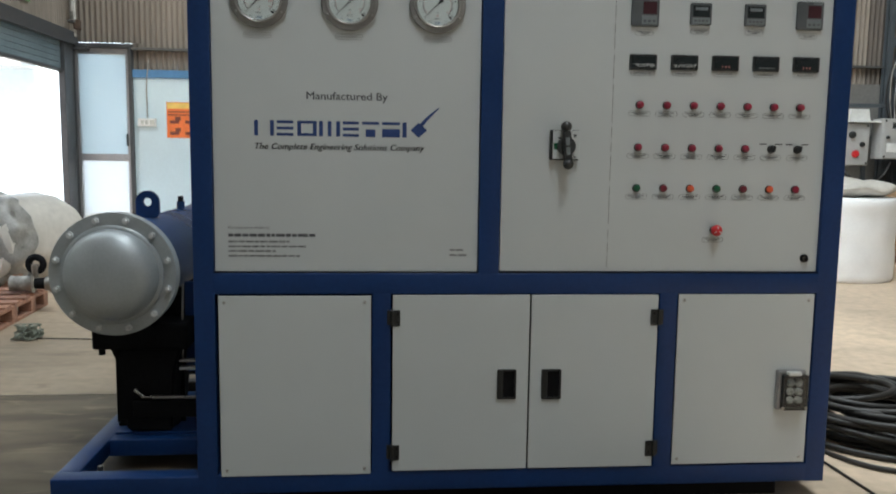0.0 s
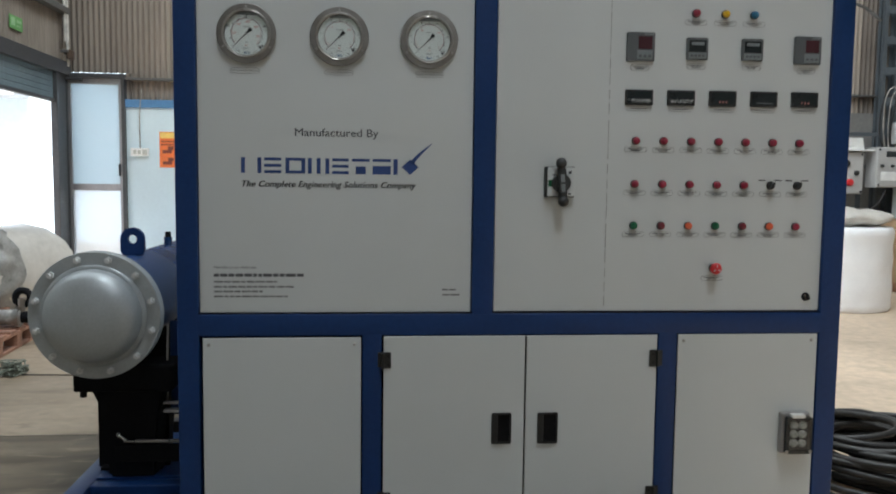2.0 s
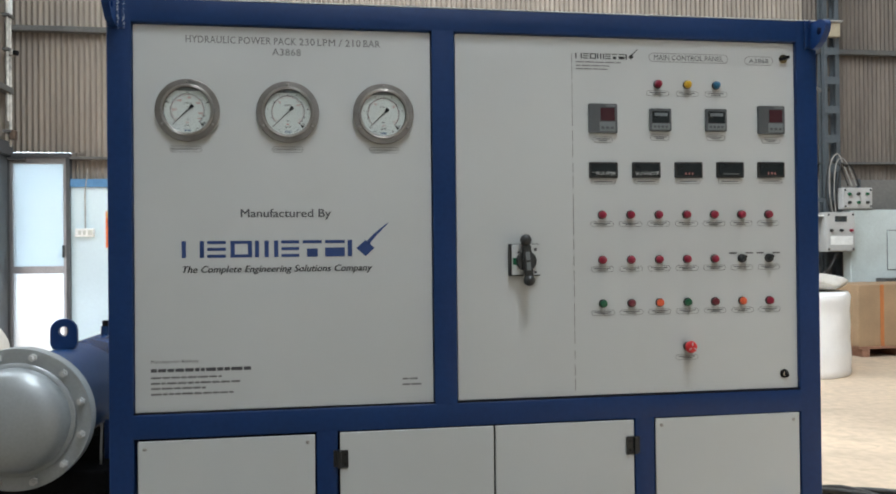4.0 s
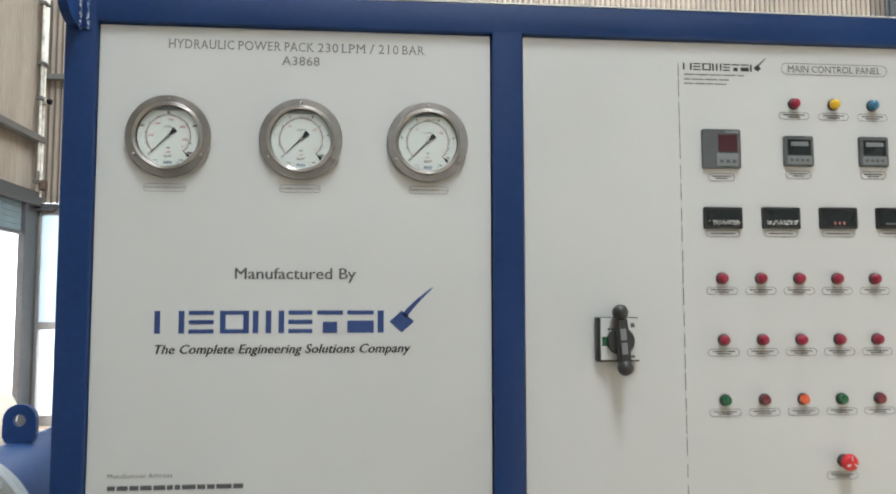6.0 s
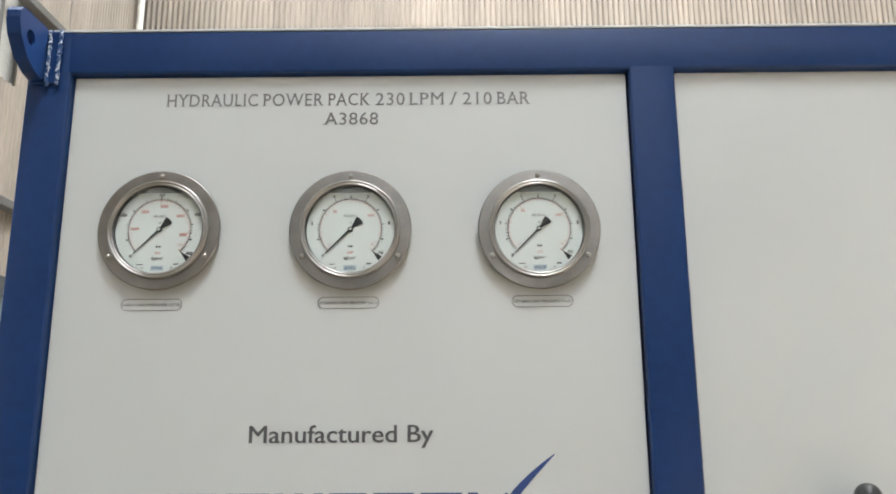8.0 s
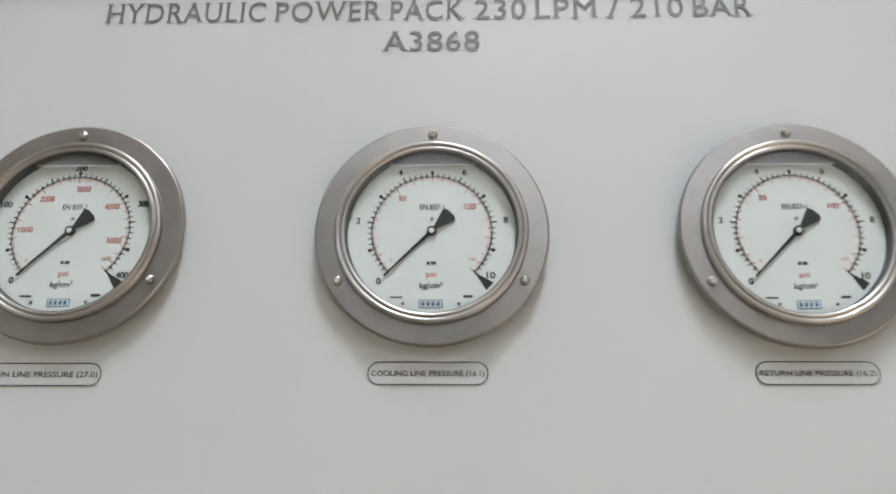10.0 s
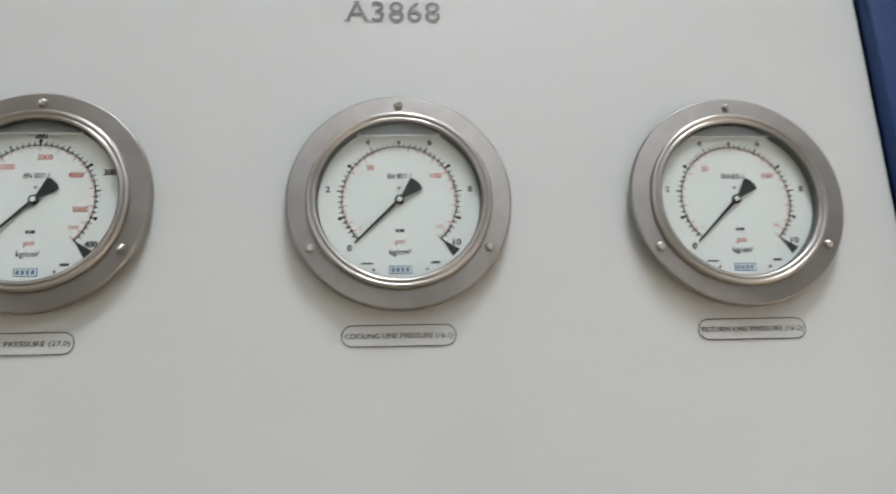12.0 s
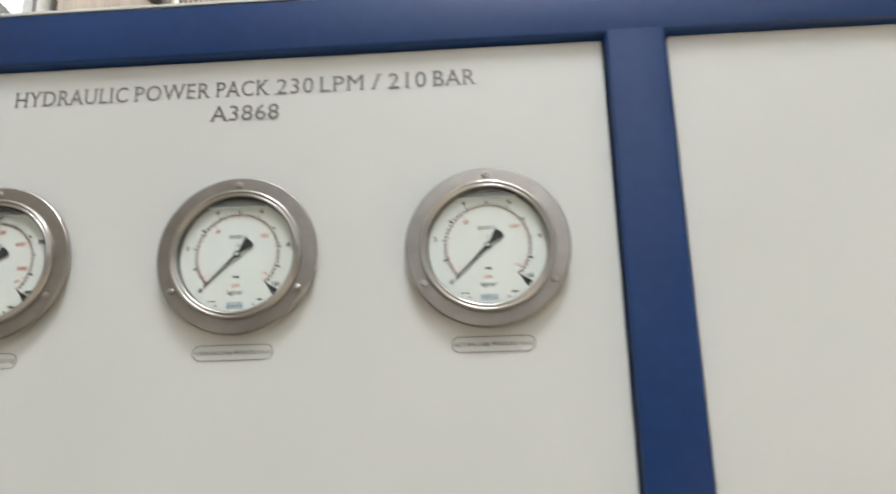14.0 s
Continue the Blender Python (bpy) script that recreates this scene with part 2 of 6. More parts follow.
M = dict(
    panel=mat("grey_white_powder_coat", (0.578, 0.603, 0.600), 0.42, 0, 900, 0.015, 1.6, 0.03, 0.06, 1500),
    blue=mat("deep_blue_machine_paint", (0.0060, 0.034, 0.132), 0.40, 0, 60, 0.08, 3.0, 0.10, 0.05, 500, spec=0.37),
    blue_shell=mat("blue_shell_paint", (0.009, 0.036, 0.115), 0.30, 0, 60, 0.08, 3.0, 0.15, 0.15, 300),
    weld=flecked(),
    silver=mat("silver_aluminium_paint", (0.42, 0.452, 0.465), 0.38, 0.5, 120, 0.05, 5, 0.1, 0.12, 600),
    steel=mat("brushed_stainless_steel", (0.325, 0.310, 0.288), 0.38, 1.0, 60, 0.06, 9, 0.12, 0.08, 700),
    bright=mat("polished_steel", (0.44, 0.425, 0.40), 0.33, 1.0, 50, 0.04, 8, 0.08, 0.03, 500),
    chrome=mat("nickel_plating", (0.70, 0.68, 0.62), 0.18, 1.0, 80, 0.05, 8, 0.08),
    brass=mat("dark_worn_brass", (0.20, 0.17, 0.10), 0.25, 1.0, 80, 0.15, 30, 0.25),
    black=mat("black_plastic", (0.017, 0.018, 0.018), 0.42, 0, 200, 0.1, 6, 0.15, 0.1, 900),
    soot=mat("matt_black_paint", (0.007, 0.007, 0.008), 0.65, 0, 50, 0.2, 5, 0.3, 0.2, 300, spec=0.12),
    rubber=mat("black_hose_rubber", (0.021, 0.019, 0.017), 0.44, 0, 80, 0.2, 6, 0.4, 0.3, 400, spec=0.42),
    knob=mat("dark_grey_knob", (0.030, 0.032, 0.032), 0.4, 0, 200, 0.1, 10, 0.15, 0.1, 900),
    dial=mat("white_dial_enamel", (0.80, 0.84, 0.83), 0.45, 0, 300, 0.008, 4, 0.01, 0),
    ink=mat("black_print", (0.030, 0.031, 0.034), 0.6, 0, 300, 0.1, 10, 0.1, 0),
    ink_grey=mat("grey_print", (0.085, 0.087, 0.095), 0.6, 0, 300, 0.1, 10, 0.1, 0),
    vinyl=mat("grey_vinyl_lettering", (0.175, 0.175, 0.18), 0.4, 0, 300, 0.12, 10, 0.15, 0.1),
    seam=mat("dull_seam_filler", (0.13, 0.13, 0.125), 0.6, 0, 80, 0.25, 10, 0.2, 0.1),
    ink_blue=mat("navy_print", (0.026, 0.062, 0.205), 0.5, 0, 300, 0.06, 10, 0.1, 0),
    ink_red=mat("red_print", (0.62, 0.20, 0.18), 0.6, 0, 300, 0.1, 10, 0.1, 0),
    ink_logo=mat("blue_logo_print", (0.09, 0.19, 0.33), 0.6, 0, 300, 0.1, 10, 0.1, 0),
    red=mat("red_lens", (0.28, 0.008, 0.036), 0.36, 0, 500, 0.1, 60, 0.15, 0.05, coat=0.15),
    red_dark=mat("dark_red_lens", (0.15, 0.009, 0.022), 0.32, 0, 500, 0.1, 60, 0.15, 0.05, coat=0.4),
    red_stop=mat("red_mushroom_plastic", (0.62, 0.025, 0.03), 0.35, 0, 300, 0.05, 30, 0.1, 0.05),
    orange=mat("orange_lens", (0.74, 0.12, 0.045), 0.3, 0, 500, 0.05, 60, 0.1, 0.05, coat=0.4),
    yellow=mat("yellow_lens", (0.72, 0.44, 0.015), 0.3, 0, 500, 0.05, 60, 0.1, 0.05, coat=0.4),
    cyan=mat("blue_lens", (0.012, 0.15, 0.29), 0.3, 0, 500, 0.05, 60, 0.1, 0.05, coat=0.4),
    green=mat("green_lens", (0.006, 0.105, 0.045), 0.3, 0, 500, 0.1, 60, 0.15, 0.05, coat=0.15),
    meter=mat("grey_meter_plastic", (0.10, 0.11, 0.115), 0.35, 0, 300, 0.06, 20, 0.1, 0.08, 900),
    meter_light=mat("light_meter_face", (0.20, 0.225, 0.235), 0.4, 0, 300, 0.05, 20, 0.08, 0.05, 900),
    screen=mat("dark_display_window", (0.020, 0.025, 0.027), 0.12, 0, 300, 0.05, 20, 0.08, 0, coat=0.6),
    screen_red=mat("dark_red_display_window", (0.070, 0.024, 0.030), 0.15, 0, 300, 0.05, 20, 0.08, 0, coat=0.6),
    film=mat("crumpled_clear_film", (0.44, 0.46, 0.46), 0.15, 0, 120, 0.2, 60, 0.3, 0.6, 300),
    digit=glowing("lit_red_digit", (0.5, 0.20, 0.18), 0.03),
    grey_box=mat("grey_enclosure_paint", (0.46, 0.455, 0.44), 0.5, 0, 120, 0.04, 3, 0.12, 0.1, 600),
    socket=mat("cream_socket_plastic", (0.56, 0.56, 0.51), 0.4, 0, 120, 0.08, 30, 0.15, 0.1, 500),
    air=pane("gauge_air_gap", (0.62, 0.63, 0.63), 0.95, 0.2, 1.2, 0.45),
    clear=pane("clear_cover_plastic", (0.93, 0.95, 0.95), 0.9, 0.06),
    glass=pane("gauge_glass", (0.975, 0.985, 0.975), 0.98, 0.05, 1.16),
    frosted=pane("frosted_door_glass", (0.80, 0.89, 0.93), 0.75, 0.1, 1.45, 0.62),
    white_pane=pane("white_door_sheet", (0.92, 0.94, 0.95), 0.95, 0.25, 1.3, 0.55),
    brown_sheet=mat("brown_cladding_sheet", (0.150, 0.124, 0.102), 0.7, 0, 9, 0.14, 0.7, 0.22, 0.2, 120, rand=0.10, stretch=(6, 6, 0.6)),
    sheet=mat("weathered_cladding_sheet", (0.262, 0.220, 0.180), 0.65, 0, 9, 0.10, 0.7, 0.18, 0.2, 120, rand=0.10, stretch=(6, 6, 0.6)),
    steel_paint=mat("grey_steelwork_paint", (0.075, 0.088, 0.098), 0.55, 0, 40, 0.12, 2, 0.2, 0.2, 200),
    girt=mat("weathered_girt_steel", (0.115, 0.112, 0.105), 0.6, 0, 40, 0.2, 2, 0.3, 0.2, 200),
    dark_steel=mat("dark_door_steel", (0.06, 0.062, 0.065), 0.5, 0, 40, 0.15, 3, 0.2, 0.2, 200),
    alu=mat("mill_aluminium", (0.36, 0.35, 0.35), 0.42, 0.7, 60, 0.08, 4, 0.12, 0.1, 300),
    wash=mat("pale_blue_wall_paint", (0.66, 0.79, 0.84), 0.7, 0, 25, 0.02, 0.9, 0.08, 0.3, 120),
    band=mat("blue_band_paint", (0.10, 0.25, 0.46), 0.6, 0, 25, 0.08, 2, 0.12, 0.2, 120),
    shutter=mat("grey_green_shutter_slat", (0.17, 0.225, 0.25), 0.5, 0.2, 40, 0.12, 2, 0.2, 0.1, 200),
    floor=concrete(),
    joint=mat("dark_joint_fill", (0.07, 0.062, 0.05), 0.8, 0, 40, 0.3, 4, 0.3, 0.3, 150),
    wall=mat("rendered_wall", (0.42, 0.41, 0.38), 0.75, 0, 20, 0.08, 0.6, 0.15, 0.3, 100),
    roof=mat("roof_sheet_underside", (0.48, 0.47, 0.44), 0.65, 0, 20, 0.1, 0.6, 0.15, 0.2, 100),
    yard=mat("yard_concrete", (0.50, 0.52, 0.53), 0.8, 0, 12, 0.1, 0.4, 0.15, 0.3, 60),
    white_wall=mat("white_yard_wall", (0.70, 0.82, 0.90), 0.75, 0, 12, 0.03, 0.5, 0.05, 0.3, 60),
    pvc=mat("white_pipe", (0.82, 0.82, 0.79), 0.4, 0, 40, 0.08, 4, 0.15, 0.1, 200),
    poster=mat("orange_poster", (0.86, 0.20, 0.05), 0.5, 0, 40, 0.05, 8, 0.1, 0),
    poster_yellow=mat("yellow_poster_strip", (0.90, 0.62, 0.16), 0.5, 0, 40, 0.05, 8, 0.1, 0),
    poster_dark=mat("dark_poster_print", (0.20, 0.05, 0.03), 0.5, 0, 40, 0.1, 8, 0.1, 0),
    bay=mat("bare_grey_masonry", (0.20, 0.19, 0.175), 0.8, 0, 20, 0.1, 0.8, 0.2, 0.3, 100),
    dark_wall=mat("dark_end_wall_sheeting", (0.10, 0.10, 0.095), 0.7, 0, 20, 0.1, 0.8, 0.2, 0.3, 100),
    case=mat("grey_case_wall", (0.12, 0.12, 0.118), 0.5, 0, 60, 0.1, 6, 0.1, 0),
    strand=mat("grey_green_plastic_strand", (0.19, 0.21, 0.17), 0.5, 0, 60, 0.3, 20, 0.3, 0.1),
    zinc=mat("zinc_plated_bolt", (0.66, 0.67, 0.66), 0.4, 0.25, 90, 0.1, 30, 0.15, 0.1),
    unfilled=mat("unfilled_dial_top", (0.54, 0.58, 0.59), 0.4, 0, 300, 0.02, 20, 0.05, 0),
    rust=mat("rusty_brown_steel", (0.10, 0.065, 0.045), 0.7, 0, 60, 0.3, 12, 0.4, 0.3, 200),
    dirty_pvc=mat("grimy_white_pipe", (0.60, 0.57, 0.52), 0.5, 0, 30, 0.15, 7, 0.45, 0.2, 200),
    old_pipe=mat("grimy_pipe", (0.33, 0.31, 0.28), 0.6, 0, 30, 0.3, 6, 0.4, 0.2, 200),
    exit_print=mat("pale_green_print", (0.34, 0.55, 0.30), 0.5, 0, 40, 0.1, 8, 0.1, 0),
    exit=mat("green_exit_sign", (0.16, 0.40, 0.13), 0.4, 0, 40, 0.1, 8, 0.1, 0),
    wood=mat("pallet_wood", (0.33, 0.17, 0.11), 0.75, 0, 22, 0.25, 3, 0.25, 0.5, 120, rand=0.15, stretch=(1, 6, 6)),
    wrap=mat("stretch_film_wrap", (0.56, 0.525, 0.47), 0.4, 0, 18, 0.06, 5, 0.10, 0.6, 40),
    foam=mat("white_foam_roll", (0.88, 0.87, 0.86), 0.55, 0, 90, 0.03, 3, 0.06, 0.6, 150),
    net=mat("grey_wrapped_netting", (0.26, 0.25, 0.23), 0.32, 0, 60, 0.12, 9, 0.35, 0.3, 60),
    carton=mat("brown_carton_board", (0.36, 0.24, 0.14), 0.75, 0, 60, 0.08, 3, 0.15, 0.2, 150),
    tape=mat("orange_strap", (0.48, 0.17, 0.05), 0.5, 0, 60, 0.1, 3, 0.15, 0.1, 150),
    machine=mat("pale_machine_paint", (0.56, 0.62, 0.61), 0.5, 0, 40, 0.05, 2, 0.1, 0.1, 300),
    lamp_box=mat("yellowed_lamp_cover", (0.36, 0.31, 0.22), 0.5, 0, 60, 0.1, 5, 0.15, 0.1, 200),
)


# ---- building helpers ----
def part(name, bm, material, parent=None, label=""):
    """Links a bmesh as one mesh object, under a thing or a part if one is given."""
    me = bpy.data.meshes.new(name)
    bmesh.ops.recalc_face_normals(bm, faces=bm.faces)
    bm.to_mesh(me)
    bm.free()
    me.materials.append(material)
    ob = new(name, me)
    if parent is not None:
        ob.parent = parent
    return tagged(ob, label) if label else ob


def thing(name, label, category, at=(0, 0, 0), group="", kind=""):
    ob = new(name)
    ob.empty_display_size = 0.05
    ob.location = at
    return tagged(ob, label, category, group, kind)


def add_box(bm, x0, x1, y0, y1, z0, z1, bevel=0.0, segs=2):
    made = bmesh.ops.create_cube(bm, size=1.0)["verts"]
    for v in made:
        v.co = Vector((x0 + (v.co.x + 0.5) * (x1 - x0), y0 + (v.co.y + 0.5) * (y1 - y0), z0 + (v.co.z + 0.5) * (z1 - z0)))
    if bevel:
        edges = list({e for v in made for e in v.link_edges})
        bmesh.ops.bevel(bm, geom=edges, offset=bevel, segments=segs, affect="EDGES", profile=0.5)
    return bm


def box(x0, x1, y0, y1, z0, z1, bevel=0.0, segs=2):
    return add_box(bmesh.new(), x0, x1, y0, y1, z0, z1, bevel, segs)


def add_tube(bm, a, b, r, segs=16, r2=None):
    """A straight round bar from a to b."""
    a, b = Vector(a), Vector(b)
    made = bmesh.ops.create_cone(bm, cap_ends=True, segments=segs, radius1=r, radius2=r if r2 is None else r2, depth=(b - a).length)["verts"]
    turn = (b - a).to_track_quat("Z", "Y").to_matrix().to_4x4()
    bmesh.ops.transform(bm, matrix=Matrix.Translation((a + b) / 2) @ turn, verts=made)
    return bm


def tube(a, b, r, segs=16, r2=None):
    return add_tube(bmesh.new(), a, b, r, segs, r2)


def smooth(ob, degrees=40):
    for p in ob.data.polygons:
        p.use_smooth = True
    ob.data.set_sharp_from_angle(angle=radians(degrees))
    return ob


def lathe(profile, segs=64, axis="y"):
    """A turned body from (radius, distance) pairs; the axis is y, and a smaller distance lies nearer to the viewer's side."""
    bm = bmesh.new()
    rings = []
    for r, d in profile:
        if r < 1e-6:
            rings.append([bm.verts.new((0, d, 0))])
        else:
            rings.append([bm.verts.new((r * math.cos(2 * math.pi * i / segs), d, r * math.sin(2 * math.pi * i / segs))) for i in range(segs)])
    for p, q in zip(rings, rings[1:]):
        for i in range(segs):
            j = (i + 1) % segs
            quad = [p[i % len(p)], p[j % len(p)], q[j % len(q)], q[i % len(q)]]
            quad = list(dict.fromkeys(quad))
            if len(quad) > 2:
                bm.faces.new(quad)
    if axis == "z":
        bmesh.ops.rotate(bm, verts=bm.verts, cent=(0, 0, 0), matrix=Matrix.Rotation(radians(-90), 3, "X"))
    return bm


def extruded(outline, y0, y1, bevel=0.0, holes=()):
    """A plate in the x-z plane with the given outline, from y0 to y1; holes are rings that a bridge joins to the outline."""
    bm = bmesh.new()
    front = [bm.verts.new((x, y0, z)) for x, z in outline]
    face = bm.faces.new(front)
    made = bmesh.ops.extrude_face_region(bm, geom=[face])
    bmesh.ops.translate(bm, verts=[v for v in made["geom"] if isinstance(v, bmesh.types.BMVert)], vec=(0, y1 - y0, 0))
    if bevel:
        bmesh.ops.bevel(bm, geom=list(bm.edges), offset=bevel, segments=2, affect="EDGES")
    return bm


def ring_plate(outline, hole, y0, y1):
    """A plate between an outline and a hole that has as many corners."""
    bm = bmesh.new()
    loops = [[bm.verts.new((x, y, z)) for x, z in loop] for y in (y0, y1) for loop in (outline, hole)]
    n = len(outline)
    for i in range(n):
        j = (i + 1) % n
        bm.faces.new([loops[0][i], loops[0][j], loops[1][j], loops[1][i]])
        bm.faces.new([loops[2][i], loops[2][j], loops[3][j], loops[3][i]])
        bm.faces.new([loops[0][i], loops[0][j], loops[2][j], loops[2][i]])
        bm.faces.new([loops[1][i], loops[1][j], loops[3][j], loops[3][i]])
    return bm


def rounded(cx, cz, w, h, r, n=6):
    """The outline of a rounded rectangle."""
    pts = []
    for k, (sx, sz) in enumerate(((1, 1), (-1, 1), (-1, -1), (1, -1))):
        for i in range(n + 1):
            a = math.pi / 2 * (k + i / n)
            pts.append((cx + sx * (w / 2 - r) + r * math.cos(a), cz + sz * (h / 2 - r) + r * math.sin(a)))
    return pts


def swept(points, r, segs=8, closed=False):
    """A round cable or hose along points, as a mesh."""
    bm = bmesh.new()
    pts = [Vector(p) for p in points]
    rings, n = [], len(pts)
    side = None
    for i, p in enumerate(pts):
        d = (pts[(i + 1) % n] if closed or i + 1 < n else p) - (pts[i - 1] if closed or i else p)
        d = d.normalized()
        ref = side if side is not None else (Vector((0, 0, 1)) if abs(d.z) < 0.9 else Vector((1, 0, 0)))
        u = d.cross(ref).normalized() if side is None else (ref - d * ref.dot(d)).normalized()
        side = u
        w = d.cross(u)
        rings.append([bm.verts.new(p + r * (math.cos(2 * math.pi * k / segs) * u + math.sin(2 * math.pi * k / segs) * w)) for k in range(segs)])
    pairs = list(zip(rings, rings[1:])) + ([(rings[-1], rings[0])] if closed else [])
    for a, b in pairs:
        for k in range(segs):
            bm.faces.new([a[k], a[(k + 1) % segs], b[(k + 1) % segs], b[k]])
    if not closed:
        bm.faces.new(rings[0]), bm.faces.new(rings[-1])
    return bm


def curve_points(knots, steps=8):
    """Catmull-Rom points through the knots."""
    k = [Vector(p) for p in knots]
    k = [2 * k[0] - k[1], *k, 2 * k[-1] - k[-2]]
    out = []
    for a, b, c, d in zip(k, k[1:], k[2:], k[3:]):
        for i in range(steps):
            t = i / steps
            out.append(0.5 * (2 * b + (c - a) * t + (2 * a - 5 * b + 4 * c - d) * t * t + (3 * b - a - 3 * c + d) * t ** 3))
    return out + [k[-2]]


def lettering(text, x0, x1, base, cap, y, material, parent, shear=0.0, bold=0.0, name="lettering", serif=0.0, space=1.0):
    """Flat printed text from x0 to x1 with its baseline at height base and capitals cap high, facing -y. bold: the stroke's gain, in cap heights."""
    cu = bpy.data.curves.new(name, "FONT")
    cu.body, cu.size, cu.shear, cu.space_character = text, 1.0, shear, space
    cu.resolution_u = 3
    tmp = new(name, cu)
    bpy.context.view_layer.update()
    me = bpy.data.meshes.new_from_object(tmp.evaluated_get(bpy.context.evaluated_depsgraph_get()))
    bpy.data.objects.remove(tmp)
    bpy.data.curves.remove(cu)
    xs = [v.co.x for v in me.vertices]
    lo, hi = min(xs), max(xs)
    sx, sz, g = (x1 - x0) / (hi - lo), cap / 0.69, bold * cap
    verts, faces = [], []
    for k, (dx, dz) in enumerate(((0, 0), (g, 0), (-g, 0), (0, g / 2)) if bold else ((0, 0),)):
        n = len(verts)
        verts += [(x0 + (v.co.x - lo) * sx + dx, y - 0.00004 * k, base + v.co.y * sz + dz) for v in me.vertices]
        faces += [[n + i for i in p.vertices] for p in me.polygons]
    if serif:
        for e in me.edges:
            p, q = (me.vertices[i].co for i in e.vertices)
            w, left = abs(p.x - q.x), min(p.x, q.x)
            for level, sign in ((0.0, 1), (0.69, -1)):
                if abs(p.y - level) < 0.012 and abs(p.y - q.y) < 0.0006 and w > 0.03:
                    a, b, n = left - serif, left + w + serif if w < 0.2 else left + 0.02, len(verts)
                    verts += [(x0 + (px - lo) * sx, y - 0.0002, base + (level + dz) * sz) for px, dz in ((a, 0), (b, 0), (b, sign * 0.04), (a, sign * 0.04))]
                    faces.append([n, n + 1, n + 2, n + 3])
    bpy.data.meshes.remove(me)
    out = bpy.data.meshes.new(name)
    out.from_pydata(verts, [], faces)
    out.materials.append(material)
    ob = new(name, out)
    ob.parent = parent
    return ob


def bars(rows, y, material, parent, name="print_bars"):
    """Plain printed bars, (x0, x1, z0, z1) each, in one flat print."""
    bm = bmesh.new()
    for x0, x1, z0, z1 in rows:
        bm.faces.new([bm.verts.new(p) for p in ((x0, y, z0), (x1, y, z0), (x1, y, z1), (x0, y, z1))])
    return part(name, bm, material, parent)


def outline_print(cx, cz, w, h, line, y, material, parent, name="label_outline"):
    """A printed pill-shaped outline."""
    bm = bmesh.new()
    a, b = rounded(cx, cz, w, h, h / 2 - 0.0001), rounded(cx, cz, w - 2 * line, h - 2 * line, h / 2 - line - 0.0001)
    va, vb = ([bm.verts.new((x, y, z)) for x, z in loop] for loop in (a, b))
    for i in range(len(a)):
        j = (i + 1) % len(a)
        bm.faces.new([va[i], va[j], vb[j], vb[i]])
    return part(name, bm, material, parent)


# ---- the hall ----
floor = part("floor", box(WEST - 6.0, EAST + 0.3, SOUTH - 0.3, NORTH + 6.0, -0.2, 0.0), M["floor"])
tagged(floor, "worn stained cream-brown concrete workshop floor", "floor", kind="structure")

tagged(part("floor_joint", box(WEST, 2.3, 1.418, 1.428, 0.0004, 0.0016), M["joint"], floor), "dark joint between two pours")

# north wall: painted masonry below, cladding above; the doorway with the glazed leaf stands at its west end
DOOR = (-3.39, -2.71, 2.61)
wall_north = part("wall_north", box(DOOR[1], 2.6, NORTH, NORTH + 0.2, 0.0, 2.24), M["wash"])
tagged(wall_north, "pale blue painted masonry wall under weathered cladding", "wall", kind="structure")
part("bare_bay", box(2.6, EAST, NORTH, NORTH + 0.2, 0.0, 2.37), M["bay"], wall_north, "grey unpainted masonry bay")
part("beam", box(DOOR[1], 2.6, NORTH - 0.03, NORTH + 0.2, 2.24, 2.345, 0.004), M["band"], wall_north, "blue painted concrete band")
part("backing", box(WEST - 0.2, EAST, NORTH + 0.16, NORTH + 0.2, 2.72, ROOF), M["wall"], wall_north)
part("backing", box(DOOR[1], EAST, NORTH + 0.16, NORTH + 0.2, 2.345, 2.72), M["wall"], wall_north)
part("rail", box(DOOR[1] + 0.05, EAST, NORTH - 0.06, NORTH + 0.05, 2.595, 2.625, 0.004), M["girt"], wall_north, "steel angle under the cladding")
for z in (4.25, 6.15, 8.0):
    part("girt", box(WEST, EAST, NORTH - 0.07, NORTH + 0.03, z - 0.035, z + 0.035, 0.006), M["girt"], wall_north, "horizontal steel girt")

wall_west = part("wall_west", box(WEST - 0.2, WEST, SOUTH, 3.2, 0.0, 2.74), M["wall"])
tagged(wall_west, "rendered wall with a roller shutter opening, cladding above", "wall", kind="structure")
part("jamb", box(WEST - 0.06, WEST, 7.88, NORTH + 0.2, 0.0, 2.64), M["dark_steel"], wall_west, "dark steel jamb")
part("lintel", box(WEST - 0.07, WEST + 0.05, 3.0, NORTH, 2.63, 2.80, 0.006), M["dark_steel"], wall_west, "dark steel lintel over the shutter")
part("shutter_guide", box(WEST - 0.05, WEST + 0.03, 7.77, 7.88, 0.0, 2.63, 0.006), M["dark_steel"], wall_west, "dark upright shutter guide channel")
for z in (3.44, 5.45, 7.47):
    part("girt", box(WEST - 0.03, WEST + 0.08, SOUTH, NORTH - 0.05, z - 0.04, z + 0.04, 0.006), M["girt"], wall_west, "horizontal steel girt")
WINDOW = (-0.5, 5.3, 4.6, 9.2)
part("backing", box(WEST - 0.2, WEST - 0.16, SOUTH, WINDOW[0], 2.82, ROOF), M["wall"], wall_west)
part("backing", box(WEST - 0.2, WEST - 0.16, WINDOW[1], NORTH + 0.2, 2.82, ROOF), M["wall"], wall_west)
